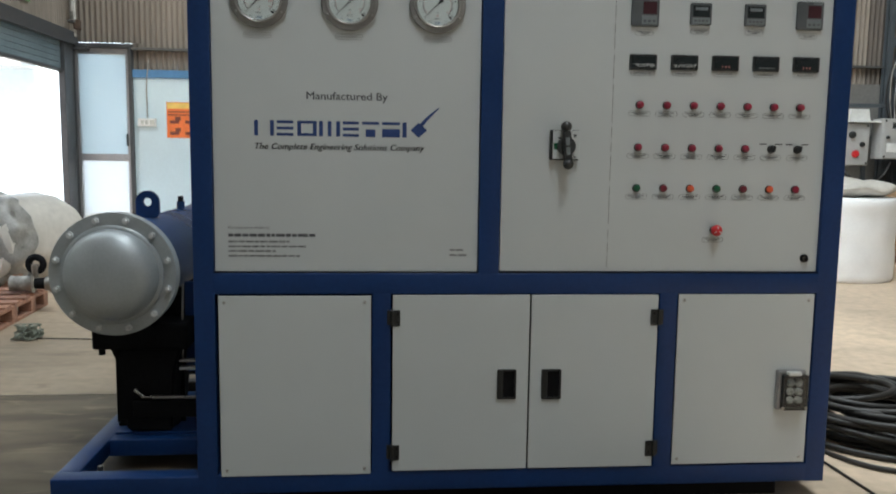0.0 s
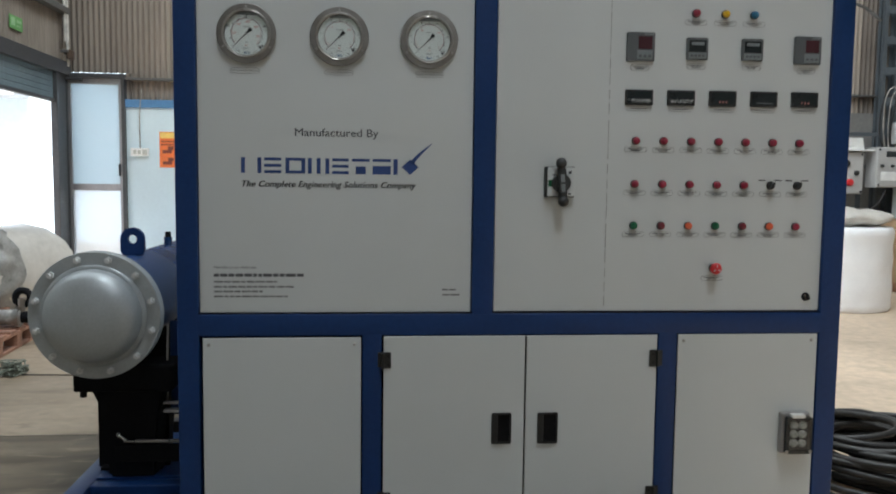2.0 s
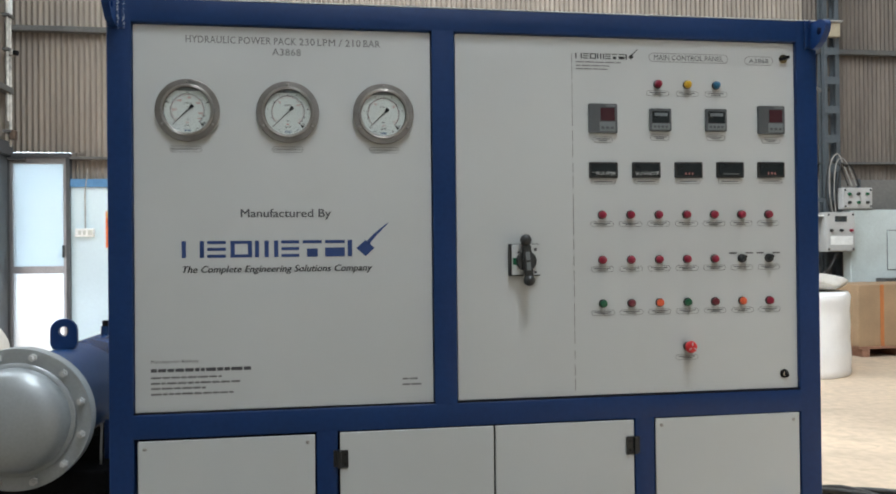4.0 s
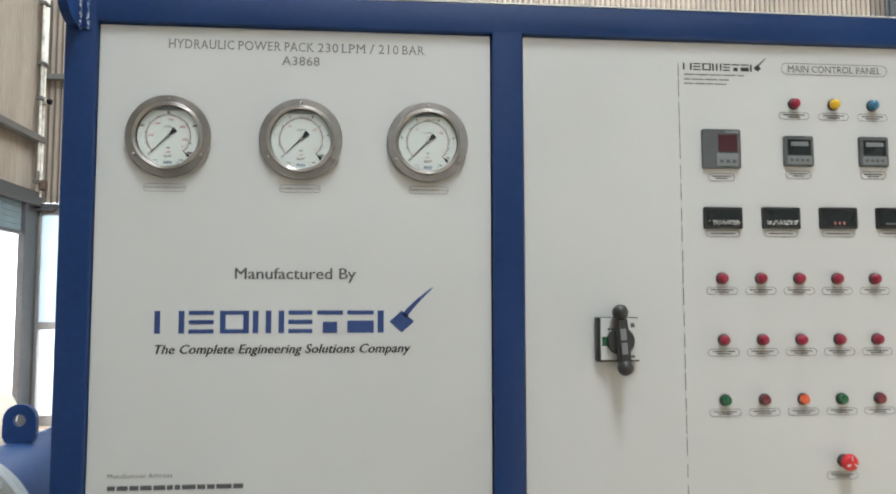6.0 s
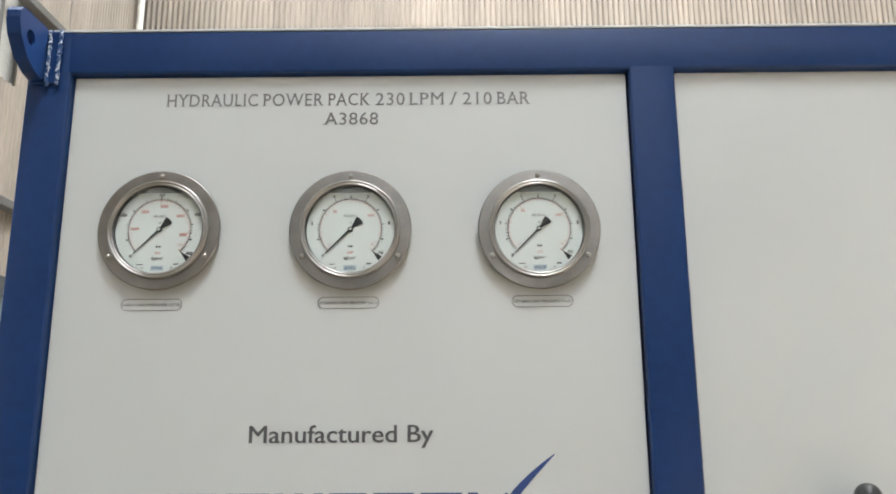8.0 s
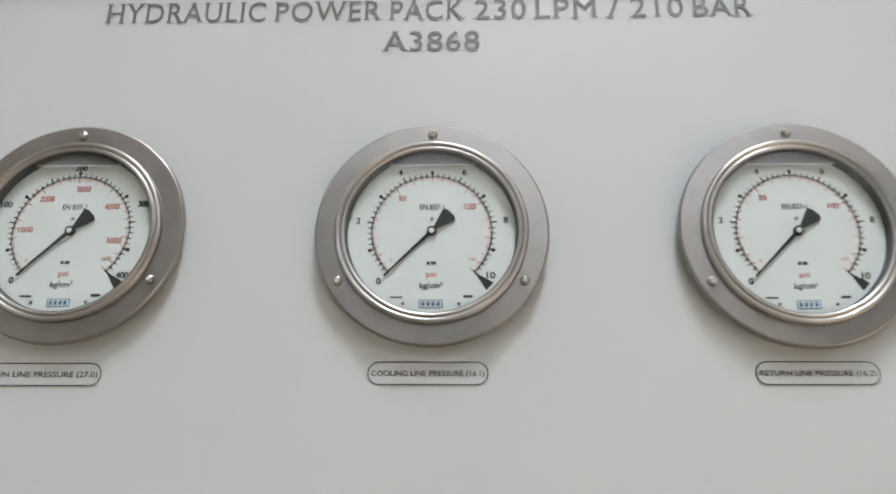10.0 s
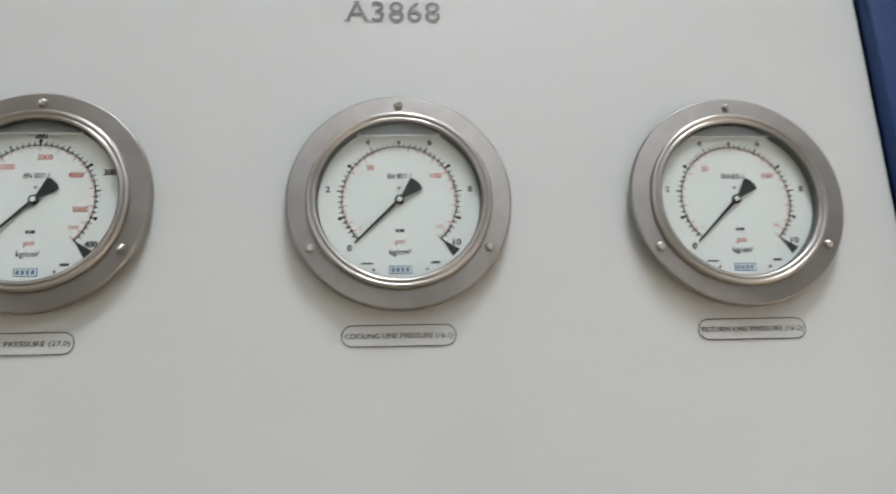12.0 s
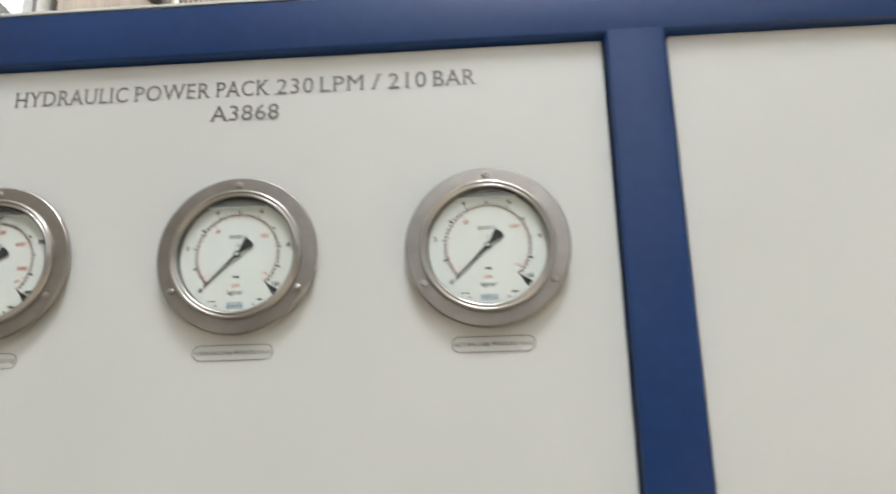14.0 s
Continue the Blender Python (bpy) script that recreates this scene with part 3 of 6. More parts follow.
part("backing", box(WEST - 0.2, WEST - 0.16, WINDOW[0], WINDOW[1], 2.82, WINDOW[2]), M["wall"], wall_west)

window_1 = part("window_1", box(WEST - 0.12, WEST - 0.115, WINDOW[0], WINDOW[1], WINDOW[2], WINDOW[3]), M["white_pane"])
window_1.visible_shadow = False
tagged(window_1, "tall translucent daylight sheet in the wall cladding", "window", kind="structure")
for y in (WINDOW[0], WINDOW[1]):
    part("window_frame", box(WEST - 0.14, WEST - 0.02, y - 0.03, y + 0.03, WINDOW[2], WINDOW[3]), M["girt"], window_1)

wall_east = tagged(part("wall_east", box(EAST, EAST + 0.2, SOUTH, NORTH + 0.2, 0.0, ROOF), M["wall"]), "plain rendered end wall", "wall", kind="structure")
# out of view; kept dark so that steel and paint reflect little
bm = bmesh.new()
for x0, x1, z0, z1 in [(WEST - 0.2, EAST + 0.2, 0.0, 6.2), (WEST - 0.2, EAST + 0.2, 8.8, ROOF), (WEST - 0.2, -1.5, 6.2, 8.8), (6.5, EAST + 0.2, 6.2, 8.8)]:
    add_box(bm, x0, x1, SOUTH - 0.2, SOUTH, z0, z1)
wall_south = tagged(part("wall_south", bm, M["dark_wall"]), "plain dark sheeted end wall with a high window strip", "wall", kind="structure")
# assumed window, out of view, put in for the sheen on rails and gauges
window_2 = part("window_2", box(-1.5, 6.5, SOUTH - 0.12, SOUTH - 0.115, 6.2, 8.8), M["white_pane"])
window_2.visible_shadow = False
tagged(window_2, "unseen translucent daylight strip, assumed high in the end wall", "window", kind="structure")

bm = bmesh.new()
edges = [SOUTH - 0.2, *[v for strip in SKYLIGHTS for v in strip[:2]], NORTH + 0.2]
for y0, y1 in zip(edges[::2], edges[1::2]):
    add_box(bm, WEST - 0.2, EAST + 0.2, y0, y1, ROOF, ROOF + 0.1)
for y0, y1, x0, x1 in SKYLIGHTS:
    add_box(bm, WEST - 0.2, x0, y0, y1, ROOF, ROOF + 0.1)
    add_box(bm, x1, EAST + 0.2, y0, y1, ROOF, ROOF + 0.1)
# opaque lids over the strips, added to keep the sun out
for y0, y1, x0, x1 in SKYLIGHTS:
    add_box(bm, x0 - 0.1, x1 + 0.1, y0 - 0.1, y1 + 0.1, ROOF + 0.101, ROOF + 0.12)
ceiling = tagged(part("ceiling", bm, M["roof"]), "sheeted roof underside with long roof light strips", "ceiling", kind="structure")

# yard outside the two doorways
yard = tagged(part("ground", box(-40, 40, NORTH + 0.2, 60, -0.19, -0.004), M["yard"]), "pale concrete yard outside the doors", "ground", kind="structure")
yard_west = tagged(part("pavement", box(-40, WEST - 6.0, -30, NORTH + 0.2, -0.19, -0.004), M["yard"]), "pale concrete yard outside the shutter", "ground", kind="structure")
yard_wall = part("backdrop", box(-40, 3, NORTH + 7.0, NORTH + 7.2, 0.0, 7.0), M["white_wall"])
tagged(yard_wall, "white sunlit wall across the yard", "wall", kind="structure")
part("canopy", box(-9.6, -6.75, NORTH + 6.3, NORTH + 7.0, 2.98, 3.18, 0.02), M["yard"], yard_wall, "grey concrete door canopy")
part("conduit_box", box(-6.45, -6.31, NORTH + 6.94, NORTH + 7.0, 1.85, 2.05, 0.01), M["pvc"], yard_wall, "small white wall box")


# ---- cladding sheets, girts, door, shutter ----
def cladding_mesh(name, width, height, pitch=0.07, depth=0.016):
    """One corrugated sheet, its waves across x, its lower left corner at the origin, facing -y."""
    n = round(width / pitch) * 8
    verts, faces = [], []
    for back in (0, 1):
        for z in (0.0, height):
            for i in range(n + 1):
                x = width * i / n
                w = math.cos(2 * math.pi * x / pitch)
                verts.append((x, -depth * math.copysign(abs(w) ** 0.7, w) + 0.004 * back, z))
    row = n + 1
    for i in range(n):
        faces.append((i, i + 1, row + i + 1, row + i))
        faces.append((2 * row + i, 3 * row + i, 3 * row + i + 1, 2 * row + i + 1))
        faces.append((i, 2 * row + i, 2 * row + i + 1, i + 1))
        faces.append((row + i, row + i + 1, 3 * row + i + 1, 3 * row + i))
    me = bpy.data.meshes.new(name)
    me.from_pydata(verts, [], faces)
    me.materials.append(M["sheet"])
    for p in me.polygons:
        p.use_smooth = True
    me.set_sharp_from_angle(angle=radians(60))
    return me


SHEET_W = 0.84
low_sheet, high_sheet, top_sheet = (cladding_mesh("cladding_sheet", SHEET_W + 0.035, h) for h in (1.98, 2.0, 3.35))
rows = [(2.35, low_sheet), (4.25, high_sheet), (6.15, top_sheet)]
count = int((EAST - WEST) / SHEET_W) + 1
for row, (z, me) in enumerate(rows):
    for i in range(count):
        x = WEST + i * SHEET_W
        if z < 2.6 and x < DOOR[1] - 0.2:
            continue
        ob = new("cladding_sheet", me)
        ob.parent = wall_north
        if x > 7.0:        # darker, browner sheets at the east end
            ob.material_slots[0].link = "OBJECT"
            ob.material_slots[0].material = M["brown_sheet"]
        ob.location = (x, NORTH + 0.06 - 0.004 * (i % 2) - 0.006 * row, z)
ob = new("cladding_sheet", cladding_mesh("cladding_sheet", 0.14, 0.34))
ob.parent, ob.location = wall_north, (DOOR[1] + 0.045, NORTH + 0.064, 2.35)
# the first low sheet starts above the door head
door_sheet = cladding_mesh("cladding_sheet", SHEET_W + 0.035, 1.64)
ob = new("cladding_sheet", door_sheet)
ob.parent, ob.location = wall_north, (WEST, NORTH + 0.06, 2.69)
west_low = cladding_mesh("cladding_sheet", SHEET_W + 0.035, 2.75)
west_sill = cladding_mesh("cladding_sheet", SHEET_W + 0.035, WINDOW[2] - 2.80)
west_high = cladding_mesh("cladding_sheet", SHEET_W + 0.035, 4.15)
i = 0
y = NORTH
while y > SOUTH:
    for z, me in ((2.80, west_low), (5.45, west_high)):
        if WINDOW[0] - 0.3 < y - SHEET_W / 2 < WINDOW[1] + 0.1:
            if z > 5:
                continue
            me = west_sill
        ob = new("cladding_sheet", me)
        ob.parent = wall_west
        ob.matrix_basis = pose(WEST - 0.06 + 0.004 * (i % 2) + (0.006 if z > 5 else 0), y - SHEET_W, z, 0, 0, 90)
    y -= SHEET_W
    i += 1

# glazed leaf in the doorway
door_1 = thing("door_1", "tall aluminium door leaf, frosted pane above, white sheet below", "door", (DOOR[0], NORTH, 0), kind="structure")
w, h = DOOR[1] - DOOR[0], DOOR[2]
for x0, x1, z0, z1, n, m in [(-0.035, 0.0, 0, h, "door_frame", "dark_steel"), (w, w + 0.045, 0, h, "door_frame", "dark_steel"),
                             (-0.05, w + 0.045, h, h + 0.06, "door_frame", "dark_steel")]:
    part(n, box(x0, x1, -0.06, 0.06, z0, z1, 0.004), M[m], door_1, "dark steel door frame")
for x0, x1, z0, z1 in [(0, 0.035, 0, h), (w - 0.04, w, 0, h), (0.035, w - 0.04, h - 0.075, h), (0.035, w - 0.04, 1.145, 1.235), (0.035, w - 0.04, 0, 0.12)]:
    part("leaf_rail", box(x0, x1, -0.025, 0.02, z0, z1, 0.004), M["alu"], door_1)
p = part("pane", box(0.035, w - 0.04, -0.004, 0.002, 1.235, h - 0.075), M["frosted"], door_1, "pale frosted glass pane")
p.visible_shadow = False
p = part("pane", box(0.035, w - 0.04, -0.004, 0.002, 0.12, 1.145), M["white_pane"], door_1, "bright white translucent lower sheet")
p.visible_shadow = False
part("door_handle", box(w - 0.05, w - 0.03, -0.06, -0.025, 1.34, 1.50, 0.006), M["dark_steel"], door_1, "dark upright pull handle")
part("closer", tube((-0.02, -0.07, h - 0.02), (0.20, -0.05, h - 0.02), 0.02, 12), M["dark_steel"], door_1)

# roller shutter, drawn up to its head
shutter = thing("roller_shutter", "half-raised grey-green steel roller shutter", "shutter", (WEST, 0, 0), kind="structure")
slat = bmesh.new()
add_box(slat, -0.012, 0.012, 3.2, 7.80, 0.0, 0.066, 0.008, 2)
first = part("slat", slat, M["shutter"], shutter)
first.location = (-0.03, 0, 2.303)
for k in range(1, 5):
    ob = new("slat", first.data)
    ob.parent, ob.location = shutter, (-0.03, 0, 2.303 + 0.068 * k)
part("bottom_bar", box(-0.06, 0.0, 3.2, 7.80, 2.258, 2.298, 0.005), M["dark_steel"], shutter)

# corner pipes with their boxes
pipe = thing("corner_pipe", "white weathered pipes clipped up the wall corner", "pipe", (WEST + 0.05, NORTH - 0.10, 2.80))
smooth(part("pipe", tube((0, 0, -0.06), (0, 0, 1.6), 0.022, 14), M["dirty_pvc"], pipe, "grimy lower pipe"))
smooth(part("pipe", tube((0, 0, 1.6), (0, 0, 6.6), 0.034, 14), M["pvc"], pipe))
smooth(part("pipe", tube((0.0, -0.08, 0.25), (0.0, -0.08, 6.6), 0.016, 12), M["dirty_pvc"], pipe))
for z in (0.10, 1.12, 1.55, 2.3, 3.2, 4.4):
    part("clip", box(-0.045, 0.045, -0.13, 0.04, z, z + 0.035, 0.006), M["girt"], pipe)
pipe_box = thing("junction_box", "small dark weathered junction box on the corner pipe", "junction box", (WEST + 0.06, NORTH - 0.14, 3.915))
part("body", box(-0.04, 0.05, -0.04, 0.04, -0.04, 0.04, 0.012), M["old_pipe"], pipe_box)
smooth(part("gland", tube((0.05, 0, 0), (0.10, 0, -0.01), 0.032, 14), M["soot"], pipe_box, "black round gland"))
corner_box = thing("junction_box", "small dark weathered junction box on the corner pipe", "junction box", (WEST + 0.10, NORTH - 0.14, 2.88))
part("body", box(-0.035, 0.035, -0.05, 0.05, -0.06, 0.06, 0.01), M["rust"], corner_box)

sign = thing("exit_sign", "small green exit sign on the wall cladding", "sign", (WEST - 0.03, 6.79, 3.035))
part("plate", box(0.0, 0.012, -0.16, 0.16, -0.075, 0.075, 0.004), M["exit"], sign)
bm = bmesh.new()
for y0, y1, z0, z1 in [(-0.13, -0.03, -0.04, 0.05), (0.01, 0.13, 0.005, 0.04), (0.01, 0.10, -0.04, -0.02)]:
    add_box(bm, 0.012, 0.0135, y0, y1, z0, z1)
part("symbol", bm, M["exit_print"], sign, "pale green block print")

poster = thing("poster", "orange safety poster with dark pictures on the wall", "poster", (-2.035, NORTH, 1.695))
part("sheet", box(-0.21, 0.21, -0.006, 0.002, -0.235, 0.235, 0.001), M["poster"], poster)
part("heading", box(-0.20, 0.20, -0.0075, -0.006, 0.15, 0.225), M["poster_yellow"], poster, "yellow heading strip")
bm = bmesh.new()
for r in range(2):
    for c in range(2):
        x, z = -0.10 + 0.2 * c, -0.15 + 0.15 * r
        add_box(bm, x - 0.07, x + 0.05, -0.0085, -0.006, z - 0.045, z - 0.005)
        add_box(bm, x + 0.00, x + 0.07, -0.0085, -0.006, z - 0.005, z + 0.045)
for k in range(2):
    add_box(bm, -0.19, 0.19, -0.0085, -0.006, 0.10 - 0.04 * k, 0.115 - 0.04 * k)
part("picture_block", bm, M["poster_dark"], poster, "dark red block pictures")

switch_box = thing("switch_box", "white wall switch box fed by a conduit", "switch box", (-2.490, NORTH, 1.655))
part("body", box(-0.115, 0.115, -0.06, 0.002, -0.05, 0.055, 0.008), M["pvc"], switch_box)
part("switch", box(-0.075, -0.035, -0.066, -0.06, -0.025, 0.03, 0.002), M["socket"], switch_box)
part("switch", box(-0.02, 0.02, -0.066, -0.06, -0.025, 0.03, 0.002), M["socket"], switch_box)
part("socket_outlet", box(0.04, 0.10, -0.066, -0.06, -0.03, 0.035, 0.002), M["socket"], switch_box)
smooth(part("conduit", swept(curve_points([(0.0, -0.02, 0.055), (0.0, -0.02, 0.3), (0.005, -0.035, 0.50), (0.025, -0.055, 0.66), (0.045, -0.05, 0.83)]), 0.007), M["old_pipe"], switch_box, "thin grey conduit"))

# lattice column with its lamp and cables
column = thing("lattice_column", "grey steel lattice column with batten plates", "column", (7.845, NORTH - 0.09, 0), kind="structure")
for sx in (-1, 1):
    for sy in (-1, 1):
        bm = bmesh.new()
        add_box(bm, sx * 0.12 - (0.055 if sx > 0 else 0), sx * 0.12 + (0.055 if sx < 0 else 0), sy * 0.07 - 0.005, sy * 0.07 + 0.005, 0, ROOF)
        add_box(bm, sx * 0.12 - 0.005, sx * 0.12 + 0.005, sy * 0.07 - (0.05 if sy > 0 else 0), sy * 0.07 + (0.05 if sy < 0 else 0), 0, ROOF)
        part("chord_angle", bm, M["steel_paint"], column)
batten = part("batten_plate", box(-0.118, 0.118, -0.085, -0.075, -0.055, 0.055, 0.002), M["steel_paint"], column)
batten.location.z = 0.4
for k in range(1, 22):
    z = 0.4 + 0.425 * k
    ob = new("batten_plate", batten.data)
    ob.parent, ob.location = column, (0, 0, z)
    ob = new("batten_plate", batten.data)
    ob.parent, ob.location = column, (0, 0.16, z)

wall_lamp = thing("wall_lamp", "yellowed bulkhead lamp clamped to the lattice column", "lamp", (7.83, NORTH - 0.175, 4.50))
part("housing", box(-0.095, 0.095, -0.09, 0.0, -0.09, 0.12, 0.012), M["lamp_box"], wall_lamp)
part("visor", box(-0.105, 0.105, -0.14, 0.0, 0.12, 0.135, 0.004), M["grey_box"], wall_lamp)

lattice = thing("overhead_lattice", "grey steel bar lattice bracketed out of the wall", "lattice", (WEST, 0, 5.2))
for k in range(9):
    part("long_bar", box(0.02 + 0.105 * k, 0.030 + 0.105 * k, 1.2, 4.18, 0, 0.025), M["steel_paint"], lattice)
for y in (1.2, 2.2, 3.2, 3.75, 4.16):
    part("cross_bar", box(-0.06, 0.89, y - 0.014, y + 0.012, -0.03, 0.0), M["steel_paint"], lattice)


# ---- hydraulic power pack ----
FY = -0.015        # front face of the blue frame; the upper panels lie at y = 0
pack = thing("power_pack", "blue-framed hydraulic power pack cabinet with grey-white panels", "machine", (0, 0, 0))


def member(name, x0, x1, y0, y1, z0, z1, label="", edge=0.004):
    """A length of square tube: its long edges are rounded, its ends cut flat."""
    bm = box(x0, x1, y0, y1, z0, z1)
    axis = max(range(3), key=lambda k: (x1 - x0, y1 - y0, z1 - z0)[k])
    along = [e for e in bm.edges if abs((e.verts[0].co - e.verts[1].co).normalized()[axis]) > 0.9]
    bmesh.ops.bevel(bm, geom=along, offset=edge, segments=3, affect="EDGES", profile=0.5)
    return smooth(part(name, bm, M["blue"], pack, label), 35)


X0, X1, TOP, BACK = -0.067, 2.267, 2.134, 1.55
member("post", X0, 0.004, FY, FY + 0.075, 0.065, TOP)
member("post", 2.190, X1, FY, FY + 0.075, 0.065, TOP)
member("post", X0, 0.004, BACK - 0.075, BACK, 0.065, TOP)
member("post", 2.190, X1, BACK - 0.075, BACK, 0.065, TOP)
member("post", 0.925, 0.999, FY, FY + 0.075, 0.861, 2.064)
member("post", 0.549, 0.616, FY, FY + 0.075, 0.133, 0.794)
member("post", 1.593, 1.662, FY, FY + 0.075, 0.133, 0.794)
member("rail", 0.000, 2.194, FY, FY + 0.075, 2.06, TOP)
member("rail", 0.000, 2.194, FY, FY + 0.075, 0.79, 0.865)
member("rail", 0.000, 2.194, FY, FY + 0.075, 0.065, 0.137)
member("rail", 0.004, 2.190, BACK - 0.075, BACK, 2.06, TOP)
member("rail", 0.004, 2.190, BACK - 0.075, BACK, 0.065, 0.137)
for x0, x1 in ((X0, 0.004), (2.190, X1)):
    member("rail", x0, x1, FY + 0.0755, BACK - 0.0755, 2.06, TOP)
    member("rail", x0, x1, FY + 0.0755, BACK - 0.0755, 0.065, 0.137)
part("side_panel", box(X0 + 0.02, X0 + 0.035, FY + 0.075, BACK - 0.075, 0.137, 2.06), M["panel"], pack)
part("side_panel", box(X1 - 0.035, X1 - 0.02, FY + 0.075, BACK - 0.075, 0.137, 2.06), M["panel"], pack)
part("back_panel", box(0.004, 2.190, BACK - 0.03, BACK - 0.015, 0.137, 2.06), M["panel"], pack)
part("top_panel", box(0.004, 2.190, FY + 0.075, BACK - 0.075, 2.09, 2.105), M["blue"], pack, "blue sheet top")
part("floor_plate", box(0.004, 2.190, FY + 0.075, BACK - 0.075, 0.075, 0.09), M["blue"], pack)
part("inner_liner", box(0.004, 2.190, 0.05, 0.06, 0.137, 2.06), M["soot"], pack)
foot = part("foot", box(-0.10, 0.10, 0.12, 0.19, 0.0, 0.0655, 0.006), M["rubber"], pack, "black rubber foot pad")
foot.location = (2.02, 0.6, 0)
for x, y in ((1.1, 0.6), (0.05, 0.6), (-0.46, 0.5), (2.02, 1.3), (1.1, 1.3), (0.05, 1.3), (-0.46, 1.3)):
    ob = new("foot", foot.data)
    ob.parent, ob.location = pack, (x, y, 0)

# black block that paints in the shadow under the front of the frame
part("base_runner", box(-0.45, 2.10, 0.022, 0.110, 0.0, 0.0652, 0.006), M["soot"], pack, "long black runner put in for the shade under the frame")

# skid beside the cabinet
SX = -0.572
member("skid_beam", SX, X0 + 0.004, FY, 0.060, 0.065, 0.132)
member("skid_beam", SX, SX + 0.075, 0.0605, BACK + 0.5, 0.065, 0.132)
member("skid_beam", SX + 0.0755, X0 - 0.0005, 0.372, 0.44, 0.065, 0.132)
member("skid_beam", SX + 0.0755, X0 - 0.0005, 0.95, 1.03, 0.065, 0.132)
member("skid_beam", SX + 0.0755, X0 - 0.0005, BACK + 0.42, BACK + 0.5, 0.065, 0.132)
member("base_plate", SX + 0.078, X0 - 0.004, 0.4405, 0.9495, 0.112, 0.140)
smooth(part("bolt", tube((-0.44, 0.10, 0.03), (-0.44, 0.10, 0.135), 0.010, 12), M["steel"], pack, "upright steel bolt"))


# lifting lugs at the top corners, each a thick eye plate standing out of a welded pad
def lug(x, pad, z, crown, bead):
    prof = [(-0.002, -0.063), (0.020, -0.063), (0.055, -0.047), (0.080, -0.018), (0.088, 0.004), *crown, (0.030, 0.029), (-0.002, 0.029)]
    n, hx, hz = 28, 0.052, -0.010
    hole = [(hx + 0.0125 * math.cos(2 * math.pi * i / n), hz + 0.0125 * math.sin(2 * math.pi * i / n)) for i in range(n)]
    pts = []
    for i in range(n):
        d = Vector((math.cos(2 * math.pi * i / n), math.sin(2 * math.pi * i / n)))
        best = 0.2
        for (ax, az), (bx, bz) in zip(prof, prof[1:] + prof[:1]):
            ex, ez = bx - ax, bz - az
            det = d.x * ez - d.y * ex
            if abs(det) < 1e-9:
                continue
            s = ((ax - hx) * ez - (az - hz) * ex) / det
            u = ((ax - hx) * d.y - (az - hz) * d.x) / det
            if s > 0 and -0.001 <= u <= 1.001:
                best = min(best, s)
        pts.append((hx + d.x * best, hz + d.y * best))
    eye = part("lifting_eye", ring_plate(pts, hole, -0.011, 0.011), M["blue"], pack, "thick blue lifting eye plate")
    eye.matrix_basis = pose(x, FY - 0.006, z, 0, 0, -90)
    x0, x1 = sorted((x - pad * 0.013, x + pad * 0.030))
    part("lug_pad", box(x0, x1, FY - 0.006, FY + 0.001, 2.040, 2.133, 0.002), M["blue"], pack)
    rnd = random.Random(7)
    for lx in (x + pad * 0.0135, x + pad * 0.031):
        rows = [(lx + 0.0016 * rnd.random(), FY - 0.0062 - 0.0012 * rnd.random(), 2.036 + 0.098 * k / 30) for k in range(31)]
        bm = swept(rows, 0.0030, 8)
        for v in bm.verts:
            v.co += 0.0022 * Vector(noise.noise_vector(v.co * 260.0))
        part("weld_bead", bm, bead, pack, "lumpy weld bead")


lug(-0.046, 1, 2.105, [(0.088, 0.018), (0.080, 0.029)], M["weld"])
lug(2.250, -1, 2.094, [(0.084, 0.014), (0.073, 0.023), (0.055, 0.029)], M["blue"])
# added pale sheet; its edge draws the highlight along the top rail
part("roof_sheet", box(X0 + 0.001, X1 - 0.001, FY - 0.001, BACK, TOP, TOP + 0.0035), M["panel"], pack, "thin grey-white top sheet, its edge standing in for the rail's glint")

# upper panels
gauge_panel = part("gauge_panel", box(0.006, 0.922, 0.0, 0.02, 0.868, 2.058, 0.002), M["panel"], pack, "printed grey-white gauge panel sheet")
control_panel = part("control_panel", extruded(rounded(1.596, 1.4645, 1.186, 1.187, 0.004), 0.0, 0.02), M["panel"], pack, "grey-white control panel door with printed labels")
part("gasket", box(0.925, 0.932, 0.001, 0.012, 0.868, 2.058), M["soot"], pack)
part("gasket", box(0.002, 2.192, -0.013, -0.001, 0.8648, 0.8678), M["soot"], pack)

PY = -0.0008
for word, x0, x1 in (("HYDRAULIC", 0.1625, 0.312), ("POWER", 0.322, 0.420), ("PACK", 0.4295, 0.497), ("230", 0.5075, 0.555),
                     ("LPM", 0.564, 0.619), ("/", 0.630, 0.641), ("210", 0.6515, 0.699), ("BAR", 0.7085, 0.761)):
    lettering(word, x0, x1, 2.0055, 0.0215, PY, M["vinyl"], gauge_panel, bold=0.004, serif=0.055, space=1.10)
lettering("A3868", 0.4235, 0.5115, 1.9718, 0.0210, PY, M["vinyl"], gauge_panel, bold=0.004, serif=0.055, space=1.06)
lettering("Manufactured By", 0.3235, 0.6005, 1.4645, 0.0255, PY, M["ink_grey"], gauge_panel, bold=0.022)
lettering("The Complete Engineering Solutions Company", 0.1485, 0.729, 1.2935, 0.0205, PY, M["ink"], gauge_panel, shear=0.28, bold=0.045, space=1.04)
lettering("Manufacturer Address", 0.0525, 0.193, 1.018, 0.0095, PY, M["ink_grey"], gauge_panel)


